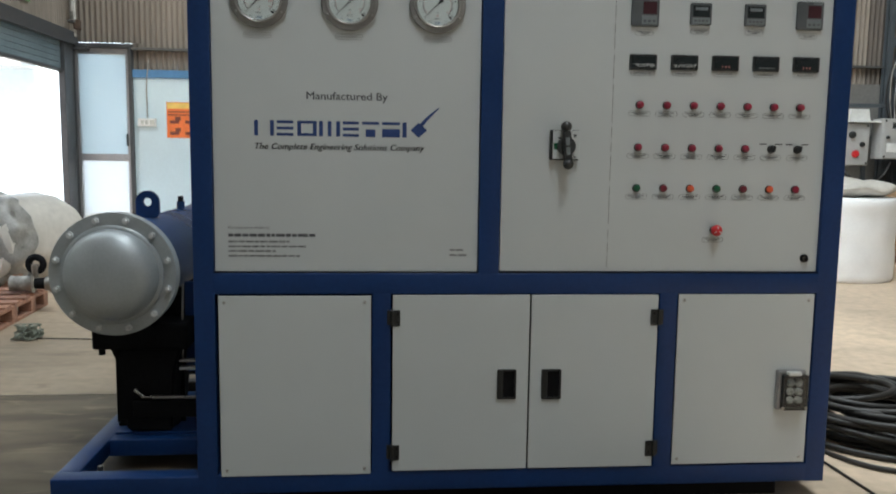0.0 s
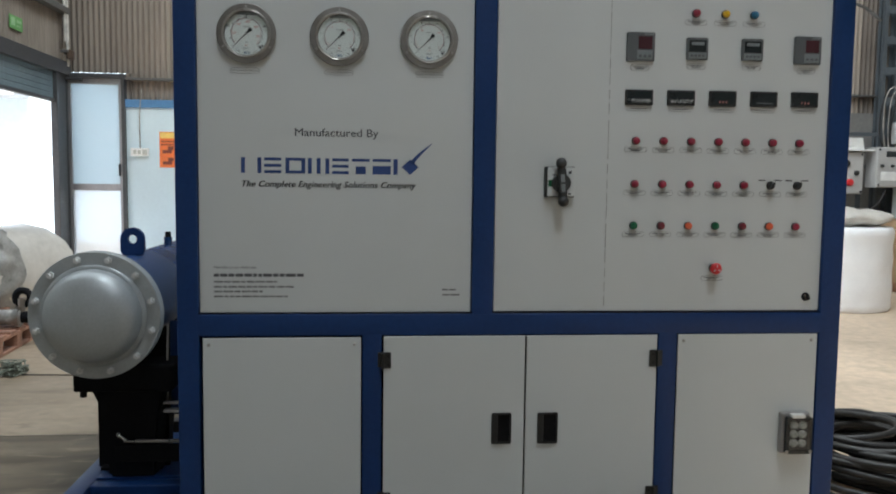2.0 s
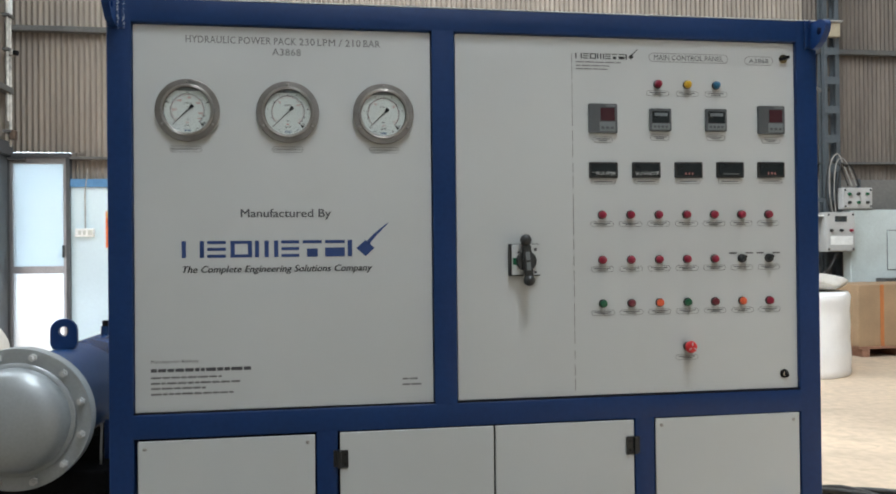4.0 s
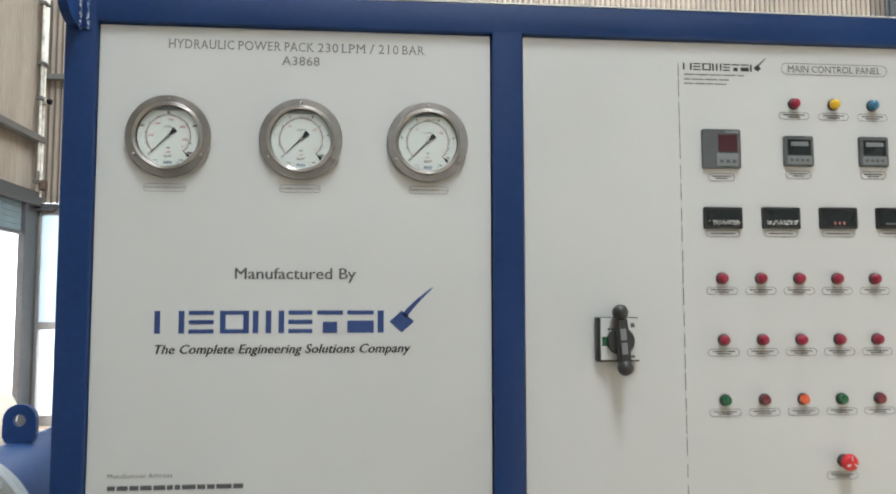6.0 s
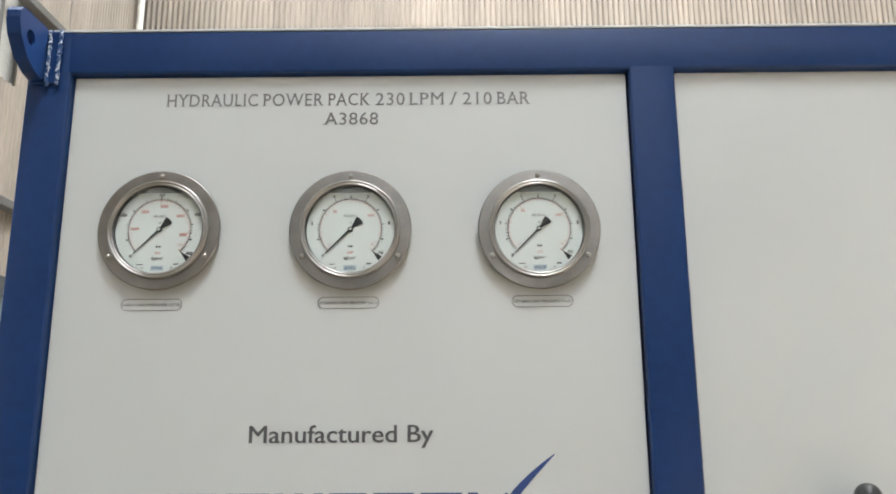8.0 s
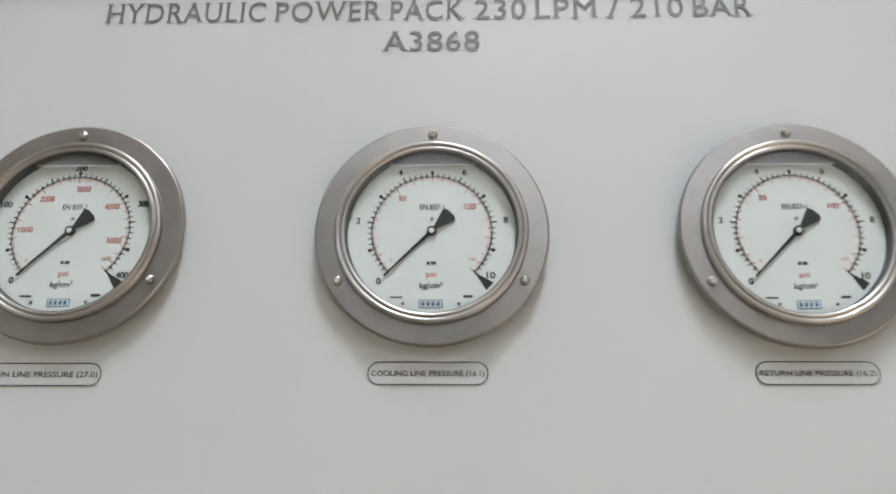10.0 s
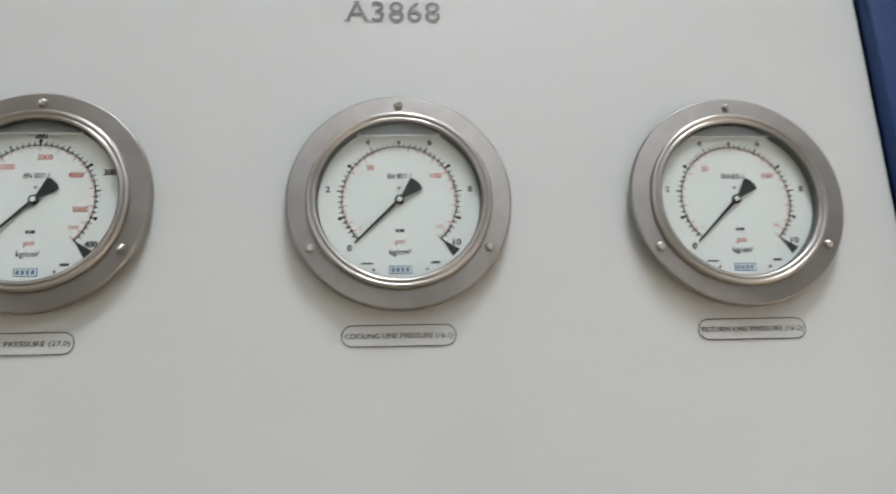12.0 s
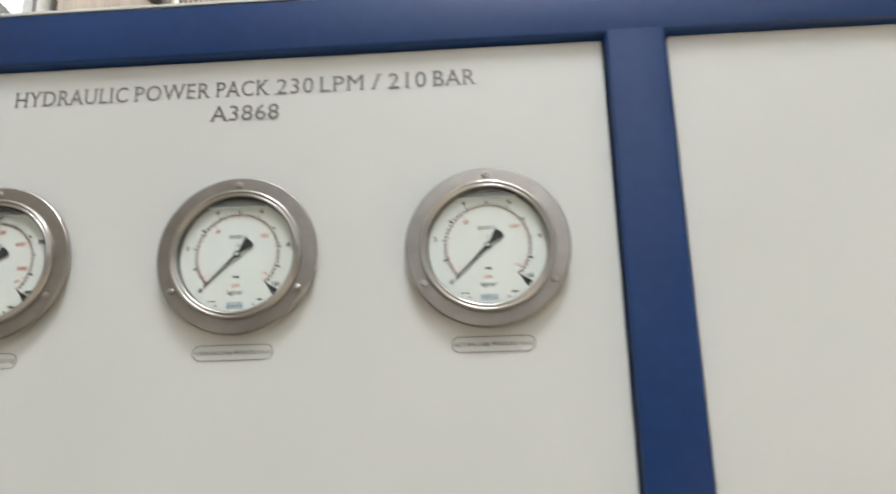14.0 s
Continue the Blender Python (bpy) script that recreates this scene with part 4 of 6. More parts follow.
def emblem(x0, x1, z0, z1, parent, material):
    """The maker's mark as plain blocks in a row: uprights, bars, an open frame, a diamond, and a rising swoosh at the end."""
    h, w = z1 - z0, x1 - x0
    t, u = h * 0.185, h * 0.25

    def piece(*quads):
        bm = bmesh.new()
        for q in quads:
            bm.faces.new([bm.verts.new((px, PY, pz)) for px, pz in q])
        part("emblem_bar", bm, material, parent)

    def rect(a, b, c, d):
        return (a, c), (b, c), (b, d), (a, d)

    def cell(p, q):
        return x0 + w * p, x0 + w * q

    a, b = cell(0.0, 0.112)
    piece(rect(a, a + u, z0, z1)), piece(rect(b - u, b, z0, z1))
    for p, q in ((0.128, 0.222), (0.505, 0.597)):
        a, b = cell(p, q)
        for k in range(3):
            piece(rect(a, b, z0 + k * (h - t) / 2, z0 + k * (h - t) / 2 + t))
    a, b = cell(0.245, 0.355)
    piece(rect(a, b, z0, z0 + t), rect(a, b, z1 - t, z1), rect(a, a + u, z0 + t, z1 - t), rect(b - u, b, z0 + t, z1 - t))
    a, b = cell(0.369, 0.489)
    for k in range(3):
        m = a + (b - a - u) * k / 2
        piece(rect(m, m + u, z0, z1))
    a, b = cell(0.615, 0.715)
    piece(rect(a, b, z1 - t, z1)), piece(rect(a + u, b - u, z0, z0 + h * 0.5))
    a, b = cell(0.732, 0.835)
    piece(rect(a, b, z1 - t, z1)), piece(rect(a, b, z0, z0 + h * 0.55))
    a, b = cell(0.850, 0.874)
    piece(rect(a, b, z0, z1))
    a, b = cell(0.890, 1.0)
    m = (a + b) / 2
    piece(((a + u * 0.3, z0 + h / 2), (m, z0), (b - u * 0.3, z0 + h / 2), (m, z1)))
    # the swoosh: a tapering curved stroke
    n = 10
    lo, hi = [], []
    for k in range(n + 1):
        f = k / n
        px, pz = x0 + w * (0.956 + 0.112 * f), z0 + h * (0.74 + 1.30 * (f ** 0.82))
        half = h * 0.115 * (1 - f) ** 0.7 + h * 0.012
        lo.append((px + half * 0.8, pz - half * 0.6)), hi.append((px - half * 0.8, pz + half * 0.6))
    piece(*[(lo[k], lo[k + 1], hi[k + 1], hi[k]) for k in range(n)])


emblem(0.1455, 0.7415, 1.3395, 1.3915, gauge_panel, M["ink_blue"])
emblem(1.407, 1.612, 1.988, 2.006, control_panel, M["ink"])
rnd = random.Random(3)


def word_bars(x0, x1, z, h):
    """Unreadable small print: a line of short bars."""
    out, x = [], x0
    while x < x1 - 0.004:
        w = min(rnd.uniform(0.012, 0.034), x1 - x)
        out.append((x, x + w, z, z + h))
        x += w + 0.0035
    return out


bars(word_bars(0.0525, 0.356, 0.9905, 0.0105), PY, M["ink_grey"], gauge_panel, "print_line")
for x1, z in ((0.262, 0.9705), (0.318, 0.9535), (0.214, 0.9375), (0.297, 0.9205)):
    bars(word_bars(0.0525, x1, z, 0.0058), PY, M["vinyl"], gauge_panel, "print_line")
for x1, z in ((0.876, 0.9435), (0.884, 0.9255)):
    bars(word_bars(0.8225, x1, z, 0.0058), PY, M["vinyl"], gauge_panel, "print_line")
for x1, z in ((1.565, 1.975), (1.525, 1.963), (1.522, 1.952)):
    bars(word_bars(1.409, x1, z, 0.0034), PY, M["vinyl"], control_panel, "print_line")
lettering("MAIN CONTROL PANEL", 1.682, 1.930, 1.9900, 0.0165, PY, M["ink_grey"], control_panel, serif=0.06)
outline_print(1.805, 1.998, 0.284, 0.030, 0.0016, PY, M["vinyl"], control_panel)
lettering("A3868", 2.024, 2.096, 1.9878, 0.0145, PY, M["ink_grey"], control_panel, serif=0.06)
outline_print(2.060, 1.995, 0.104, 0.030, 0.0016, PY, M["vinyl"], control_panel)
for k in range(22):
    z = 0.888 + k * 0.0515
    part("seam_line", box(1.3939, 1.3953, -0.0012, 0.001, z, z + rnd.uniform(0.030, 0.046)), M["seam"], control_panel)


# lower panels and doors stand proud of the frame
def screwed_panel(x0, x1, z0, z1):
    p = part("lower_panel", box(x0, x1, -0.020, FY + 0.004, z0, z1, 0.002), M["panel"], pack, "plain grey-white screwed cover panel")
    for x in (x0 + 0.020, x1 - 0.022):
        for z in (z0 + 0.022, z1 - 0.022):
            bm = lathe([(0, -0.0245), (0.003, -0.0242), (0.0055, -0.022), (0.006, -0.0195)], 12)
            bmesh.ops.translate(bm, verts=bm.verts, vec=(x, 0, z))
            smooth(part("screw", bm, M["bright"], p, "small steel screw head"))
    return p


screwed_panel(0.017, 0.545, 0.132, 0.784)
panel_right = screwed_panel(1.664, 2.181, 0.144, 0.788)


def cabinet_door(x0, x1, hinge_x, side, handle):
    d = part("cabinet_door", box(x0, x1, -0.024, FY + 0.003, 0.142, 0.787, 0.002), M["panel"], pack, "grey-white hinged cabinet door")
    hx0, hx1, hz0, hz1 = handle
    part("handle", ring_plate(rounded((hx0 + hx1) / 2, (hz0 + hz1) / 2, hx1 - hx0, hz1 - hz0, 0.004, 2),
                              rounded((hx0 + hx1) / 2, (hz0 + hz1) / 2, hx1 - hx0 - 0.012, hz1 - hz0 - 0.012, 0.003, 2), -0.032, -0.0235), M["black"], d, "black recessed pull handle")
    part("handle_cup", box(hx0 + 0.006, hx1 - 0.006, -0.0255, -0.0235, hz0 + 0.006, hz1 - 0.006), M["soot"], d, "dark handle recess")
    part("handle_lip", box(hx0 + 0.006, hx0 + 0.022, -0.031, -0.0255, hz0 + 0.006, hz1 - 0.006, 0.002), M["black"], d)
    for z in (0.706, 0.212):
        bm = bmesh.new()
        add_box(bm, hinge_x - 0.006, hinge_x + 0.006, -0.040, -0.010, z - 0.028, z + 0.028, 0.003)
        add_box(bm, hinge_x, hinge_x + side * 0.028, -0.030, -0.0235, z - 0.028, z + 0.028, 0.002)
        add_box(bm, hinge_x - side * 0.018, hinge_x, -0.020, -0.009, z - 0.026, z + 0.026, 0.002)
        part("hinge", bm, M["black"], d, "black block hinge")
        for zz in (-0.015, 0.015):
            b2 = lathe([(0, -0.0315), (0.003, -0.031), (0.0035, -0.0295)], 10)
            bmesh.ops.translate(b2, verts=b2.verts, vec=(hinge_x + side * 0.018, 0, z + zz))
            part("hinge_screw", b2, M["soot"], d)
    return d


cabinet_door(0.622, 1.113, 0.620, 1, (0.999, 1.068, 0.407, 0.516))
cabinet_door(1.119, 1.586, 1.588, -1, (1.161, 1.233, 0.405, 0.515))


# ---- pressure gauges ----
def gauge(x, z, numbers, reds, label_text, label, end_red, dx=-0.002, dz=-0.1155):
    g = thing("pressure_gauge", label, "gauge", (x, -0.008, z), "pressure gauges on the panel")
    smooth(part("flange", lathe([(0.0705, 0.0079), (0.0880, 0.0079), (0.0880, 0.0010), (0.0960, 0.0005), (0.0966, -0.0005), (0.0966, -0.0038), (0.0962, -0.0052), (0.0950, -0.0061), (0.0800, -0.0064), (0.0705, -0.0064)], 96), M["steel"], g, "wide brushed steel flange"), 30)
    smooth(part("bezel", lathe([(0.0795, -0.005), (0.0795, -0.0092), (0.0785, -0.0110), (0.0768, -0.0116), (0.0754, -0.0108), (0.0746, -0.0098), (0.0737, -0.0108), (0.0724, -0.0110), (0.0712, -0.0100), (0.0712, -0.0085)], 96), M["bright"], g, "polished stepped steel bezel"), 50)
    smooth(part("case", lathe([(0.0714, -0.0098), (0.0705, -0.0095), (0.0700, 0.0080), (0.0, 0.0084)], 64), M["case"], g, "grey inner case wall"), 30)
    dial = part("dial", lathe([(0.0, -0.0010), (0.0698, -0.0010), (0.0698, 0.0078), (0.0, 0.0078)], 64), M["dial"], g, "white printed dial")
    dy = -0.0013
    cz = 0.0006
    # the air left over the glycerine filling, with its level line
    half, edge = math.asin(0.0585 / 0.0695), []
    for i in range(17):
        a = half + (math.pi - 2 * half) * i / 16
        edge.append((0.0695 * math.cos(a), 0.0695 * math.sin(a)))
    air = part("air_gap", extruded(edge, -0.0062, -0.0056), M["air"], g, "grey air gap over the filling")
    air.visible_shadow = False
    bars([(-0.0365, 0.0365, 0.0582, 0.0590)], -0.0064, M["dial"], air, "level_line")

    def at(angle, r):
        a = radians(angle)
        return r * math.cos(a), cz + r * math.sin(a)

    def strokes(rows, material, name):
        """rows: angle, inner radius, outer radius, width."""
        bm = bmesh.new()
        for a, r0, r1, w in rows:
            c, s = math.cos(radians(a)), math.sin(radians(a))
            pts = [(r0 * c - w * s / 2, r0 * s + w * c / 2), (r1 * c - w * s / 2, r1 * s + w * c / 2), (r1 * c + w * s / 2, r1 * s - w * c / 2), (r0 * c + w * s / 2, r0 * s - w * c / 2)]
            bm.faces.new([bm.verts.new((p[0], dy, cz + p[1])) for p in pts])
        return part(name, bm, material, dial)

    def arc(r, w, material, name):
        bm = bmesh.new()
        rows = []
        for i in range(91):
            a = 225 - 3 * i
            rows.append([bm.verts.new((*[(rr * math.cos(radians(a)), dy, cz + rr * math.sin(radians(a))) for rr in (r + k * w / 2,)][0],)) for k in (-1, 1)])
        for p, q in zip(rows, rows[1:]):
            bm.faces.new([p[0], p[1], q[1], q[0]])
        return part(name, bm, material, dial)

    arc(0.0497, 0.0009, M["ink"], "scale_arc")
    arc(0.0481, 0.0004, M["ink_red"], "scale_arc")
    strokes([(225 - 270 * i / 50, 0.0484, 0.0527 if i % 5 else 0.0543, 0.0009 if i % 5 else 0.0013) for i in range(51)], M["ink"], "scale_mark")
    strokes([(225 - 270 * i / 28, 0.0456 if i % 2 else 0.0440, 0.0482, 0.0006) for i in range(29)], M["ink_red"], "scale_mark")
    strokes([(225 - 270 * (i + 0.5) / 5, 0.0520, 0.0548, 0.0028) for i in range(5)], M["ink"], "scale_dot")
    for text, frac in numbers:
        ang = 225 - 270 * (frac if frac < 1 else 0.975)
        px, pz = at(ang, 0.0560 + (0.0040 + 0.0012 * (len(text) - 1)) * abs(math.cos(radians(ang))) + (0.0020 if 0 < frac < 1 else 0.0015))
        w = 0.0033 * len(text)
        lettering(text, px - w / 2, px + w / 2, pz - 0.0026, 0.0054, dy, M["ink"], dial, bold=0.05, name="numeral")
    for text, frac in reds:
        px, pz = at(225 - 270 * frac, 0.0388)
        w = 0.0031 * len(text)
        lettering(text, px - w / 2, px + w / 2, pz - 0.0026, 0.0050, dy, M["ink_red"], dial, bold=0.03, name="numeral")
    for text, frac in (("0", 0.03), (end_red, 0.965)):
        px, pz = at(225 - 270 * frac, 0.0415)
        w = 0.0021 * len(text)
        lettering(text, px - w / 2, px + w / 2, pz - 0.0017, 0.0034, dy, M["ink_red"], dial, name="numeral")
    lettering("EN 837-1", -0.0102, 0.0102, cz + 0.0195, 0.0046, dy, M["ink"], dial, bold=0.012)
    lettering("psi", -0.0041, 0.0041, cz - 0.0393, 0.0048, dy, M["ink_red"], dial, bold=0.01)
    lettering("kg/cm²", -0.0092, 0.0092, cz - 0.0488, 0.0050, dy, M["ink"], dial, bold=0.02)
    bars([(-0.0038, -0.0012, cz - 0.0290, cz - 0.0262), (-0.0004, 0.0038, cz - 0.0290, cz - 0.0262)], dy, M["ink_grey"], dial, "print_line")
    bars([(-0.033, -0.023, cz - 0.0570, cz - 0.0556), (0.0260, 0.0335, cz - 0.0568, cz - 0.0546)], dy, M["ink_grey"], dial, "print_line")
    bars([(-0.0095, 0.0095, cz - 0.0655, cz - 0.0585)], dy, M["ink_logo"], dial, "maker_mark")
    bars([(-0.0086, 0.0086, cz - 0.0647, cz - 0.0593)], dy - 0.0002, M["dial"], dial, "maker_mark")
    bars([(-0.0075 + 0.004 * k, -0.0048 + 0.004 * k, cz - 0.0638, cz - 0.0602) for k in range(4)], dy - 0.0004, M["ink_logo"], dial, "maker_mark")
    for px, pz in ((-0.0225, -0.0615), (0.0225, -0.0615), (0.0, 0.0112)):
        b2 = lathe([(0, dy - 0.0012), (0.0011, dy - 0.0010), (0.0014, dy)], 10)
        bmesh.ops.translate(b2, verts=b2.verts, vec=(px, 0, cz + pz))
        part("dial_screw", b2, M["steel"], dial)
    # stop mark at the end of the scale
    bm = bmesh.new()
    c, s = math.cos(radians(-45)), math.sin(radians(-45))
    bm.faces.new([bm.verts.new((r * c - q * s, dy, cz + r * s + q * c)) for r, q in ((0.0500, 0.0), (0.0670, 0.0044), (0.0672, -0.0044))])
    part("end_mark", bm, M["ink"], dial)
    # pointer, its tail a wedge
    tip = math.radians(225)
    c, s = math.cos(tip), math.sin(tip)
    bm = bmesh.new()
    outline = [(0.0545, 0.0006), (0.0, 0.0016), (-0.004, 0.0017), (-0.0205, 0.0072), (-0.0225, 0.0036), (-0.0225, -0.0036), (-0.0205, -0.0072), (-0.004, -0.0017), (0.0, -0.0016), (0.0545, -0.0006)]
    a = [bm.verts.new((r * c - q * s, dy - 0.0012, cz + r * s + q * c)) for r, q in outline]
    b = [bm.verts.new((r * c - q * s, dy - 0.0018, cz + r * s + q * c)) for r, q in outline]
    bm.faces.new(a), bm.faces.new(b)
    for i in range(len(a)):
        j = (i + 1) % len(a)
        bm.faces.new([a[i], a[j], b[j], b[i]])
    pointer = part("pointer", bm, M["ink"], g, "thin black pointer at zero")
    hub = lathe([(0, dy - 0.0034), (0.0022, dy - 0.0032), (0.0024, dy - 0.0020)], 20)
    bmesh.ops.translate(hub, verts=hub.verts, vec=(0, 0, cz))
    smooth(part("hub_pin", hub, M["dial"], pointer, "pale hub pin"))
    hub = lathe([(0.0024, dy - 0.0030), (0.0040, dy - 0.0027), (0.0042, dy)], 20)
    bmesh.ops.translate(hub, verts=hub.verts, vec=(0, 0, cz))
    smooth(part("hub", hub, M["ink"], pointer))
    # filling level near the top of the window
    bm = bmesh.new()
    n = 16
    half = math.sqrt(0.0695 ** 2 - 0.0598 ** 2)
    top = [(-half + 2 * half * i / n, 0.0598 - 0.0012 * (1 - abs(2 * i / n - 1) ** 6)) for i in range(n + 1)]
    for p, q in zip(top, top[1:]):
        bm.faces.new([bm.verts.new((px, -0.0055, pz + dz)) for px, pz, dz in ((*p, 0), (*q, 0), (*q, 0.0017), (*p, 0.0017))])
    part("liquid_line", bm, M["pvc"], g, "pale line of the liquid filling")
    bm = bmesh.new()
    a0 = math.asin(0.0604 / 0.0692)
    rim = [a0 + (math.pi - 2 * a0) * i / 20 for i in range(21)]
    bm.faces.new([bm.verts.new((0.0692 * math.cos(a), dy - 0.0003, 0.0692 * math.sin(a))) for a in rim])
    part("dial_top", bm, M["unfilled"], dial, "greyer dial top above the liquid")
    glass = part("glass", lathe([(0.0, -0.0097), (0.0712, -0.0097), (0.0712, -0.0089), (0.0, -0.0089)], 48), M["glass"], g, "clear gauge glass")
    glass.visible_shadow = False
    for a in (90, 210, 330):
        px, pz = 0.0868 * math.cos(radians(a)), 0.0868 * math.sin(radians(a))
        b2 = lathe([(0.0, -0.0090), (0.0016, -0.0100), (0.0034, -0.0088), (0.0042, -0.0060)], 14)
        bmesh.ops.translate(b2, verts=b2.verts, vec=(px, 0, pz))
        smooth(part("flange_screw", b2, M["bright"], g, "small domed steel screw"))
    tag = part("name_label", extruded(rounded(dx, dz, 0.0955, 0.0185, 0.009), 0.0076, 0.009), M["panel"], g)
    outline_print(dx, dz, 0.0955, 0.0185, 0.0008, 0.0070, M["ink"], tag)
    lettering(label_text, dx - 0.0445, dx + 0.0445, dz - 0.0021, 0.0042, 0.0070, M["ink"], tag, bold=0.01)
    return g


ten = [("0", 0.0), ("2", 0.2), ("4", 0.4), ("6", 0.6), ("8", 0.8), ("10", 1.0)]
gauge(0.1680, 1.7937, [("0", 0.0), ("100", 0.25), ("200", 0.5), ("300", 0.75), ("400", 1.0)],
      [("1000", 0.176), ("2000", 0.352), ("3000", 0.528), ("4000", 0.703), ("5000", 0.879)], "MAIN LINE PRESSURE (27.0)",
      "steel flanged pressure gauge marked 0 to 400", "5690", -0.0070, -0.1182)
gauge(0.4708, 1.7921, ten, [("50", 0.352), ("100", 0.703)], "COOLING LINE PRESSURE (16.1)", "steel flanged pressure gauge marked 0 to 10, cooling line", "142")
gauge(0.7692, 1.7909, ten, [("50", 0.352), ("100", 0.703)], "RETURN LINE PRESSURE (16.2)", "steel flanged pressure gauge marked 0 to 10, return line", "142", 0.0025, -0.1140)


# ---- lamps, buttons and selectors ----
def label_pill(parent, dx, dz, w, h, lines=2):
    t = part("name_label", extruded(rounded(dx, dz, w, h, h / 2 - 0.0005, 4), -0.0006, 0.001), M["panel"], parent)
    outline_print(dx, dz, w, h, 0.0012, -0.0012, M["ink_grey"], t)
    rows = []
    for k in range(lines):
        z = dz + (0.0012 if lines == 2 else -0.0015) - 0.0055 * k
        q = w * (0.36 if k == 0 else 0.22)
        rows += [(dx - q, dx + q, z, z + 0.0028)]
    bars(rows, -0.0012, M["ink_grey"], t, "print_line")
    return t


def lamp(x, z, lens, label, category="indicator lamp", group="indicator lamps on the control panel", flat=False):
    g = thing("indicator_lamp" if not flat else "push_button", label, category, (x, 0, z), group)
    smooth(part("collar", lathe([(0.0, 0.002), (0.0148, 0.002), (0.0148, -0.004), (0.0138, -0.0062), (0.0120, -0.0066)], 28), M["knob"], g, "dark round collar"), 35)
    if flat:
        prof = [(0.0124, -0.005), (0.0124, -0.012), (0.0112, -0.0140), (0.0090, -0.0146), (0.0, -0.0146)]
    else:
        prof = [(0.0126, -0.005), (0.0126, -0.0115), (0.0118, -0.0150), (0.0095, -0.0182), (0.0060, -0.0202), (0.0, -0.0210)]
    smooth(part("lens" if not flat else "cap", lathe(prof, 28), lens, g), 50)
    label_pill(g, 0.0, -0.0305, 0.080, 0.0185)
    return g


COLS = [1.4925 + 0.0991 * i for i in range(7)]
for x, m, word in ((1.693, "red", "red"), (1.798, "yellow", "yellow"), (1.902, "cyan", "blue")):
    g = lamp(x, 1.9075, M[m], word + " domed phase lamp in a dark collar", group="phase lamps")
for x in COLS:
    lamp(x, 1.4680, M["red"], "unlit dark red indicator lamp with printed label")
for x in COLS[:5]:
    lamp(x, 1.3180, M["red"], "unlit dark red indicator lamp with printed label")
for x, m, word in zip(COLS, ("green", "red_dark", "orange", "green", "red_dark", "orange", "red"), ("green", "dark red", "orange", "green", "dark red", "orange", "red")):
    lamp(x, 1.1730, M[m], word + " round push button with printed label", "push button", "push buttons", True)

for x in COLS[5:]:
    g = thing("selector_switch", "black two-way selector knob with printed label", "switch", (x, 0, 1.3180), "selector switches")
    smooth(part("collar", lathe([(0.0, 0.002), (0.0150, 0.002), (0.0150, -0.005), (0.0135, -0.007), (0.0, -0.007)], 28), M["black"], g), 35)
    smooth(part("knob", lathe([(0.0122, -0.007), (0.0122, -0.013), (0.010, -0.015), (0.0, -0.015)], 24), M["black"], g), 35)
    grip = part("grip", box(-0.0045, 0.0045, -0.0245, -0.014, -0.0125, 0.0125, 0.002), M["black"], g)
    grip.rotation_euler = (0, radians(30), 0)
    label_pill(g, 0.0, -0.0305, 0.080, 0.0185)
    for x0, x1 in ((-0.045, -0.018), (0.014, 0.042)):
        bars([(x0, x1, 0.016, 0.0205)], -0.0008, M["ink_grey"], g, "print_line")

stop = thing("emergency_stop", "red mushroom emergency stop button", "push button", (1.789, 0, 1.0235))
smooth(part("collar", lathe([(0.0, 0.002), (0.016, 0.002), (0.016, -0.010), (0.0125, -0.014), (0.0125, -0.022)], 28), M["knob"], stop), 35)
smooth(part("mushroom", lathe([(0.0125, -0.021), (0.0195, -0.022), (0.0205, -0.028), (0.0185, -0.034), (0.0120, -0.0375), (0.0, -0.0385)], 32), M["red_stop"], stop, "glossy red mushroom head"), 50)
bm = bmesh.new()
for k in range(3):
    a = radians(90 + 120 * k)
    made = bmesh.ops.create_cube(bm, size=1.0)["verts"]
    bmesh.ops.transform(bm, verts=made, matrix=Matrix.Translation((0.010 * math.cos(a), -0.0383, 0.010 * math.sin(a))) @ Matrix.Rotation(-a, 4, "Y") @ Matrix.Diagonal((0.010, 0.0012, 0.003, 1)))
part("arrow_mark", bm, M["panel"], stop, "pale turning marks")
label_pill(stop, -0.004, -0.036, 0.080, 0.0185)


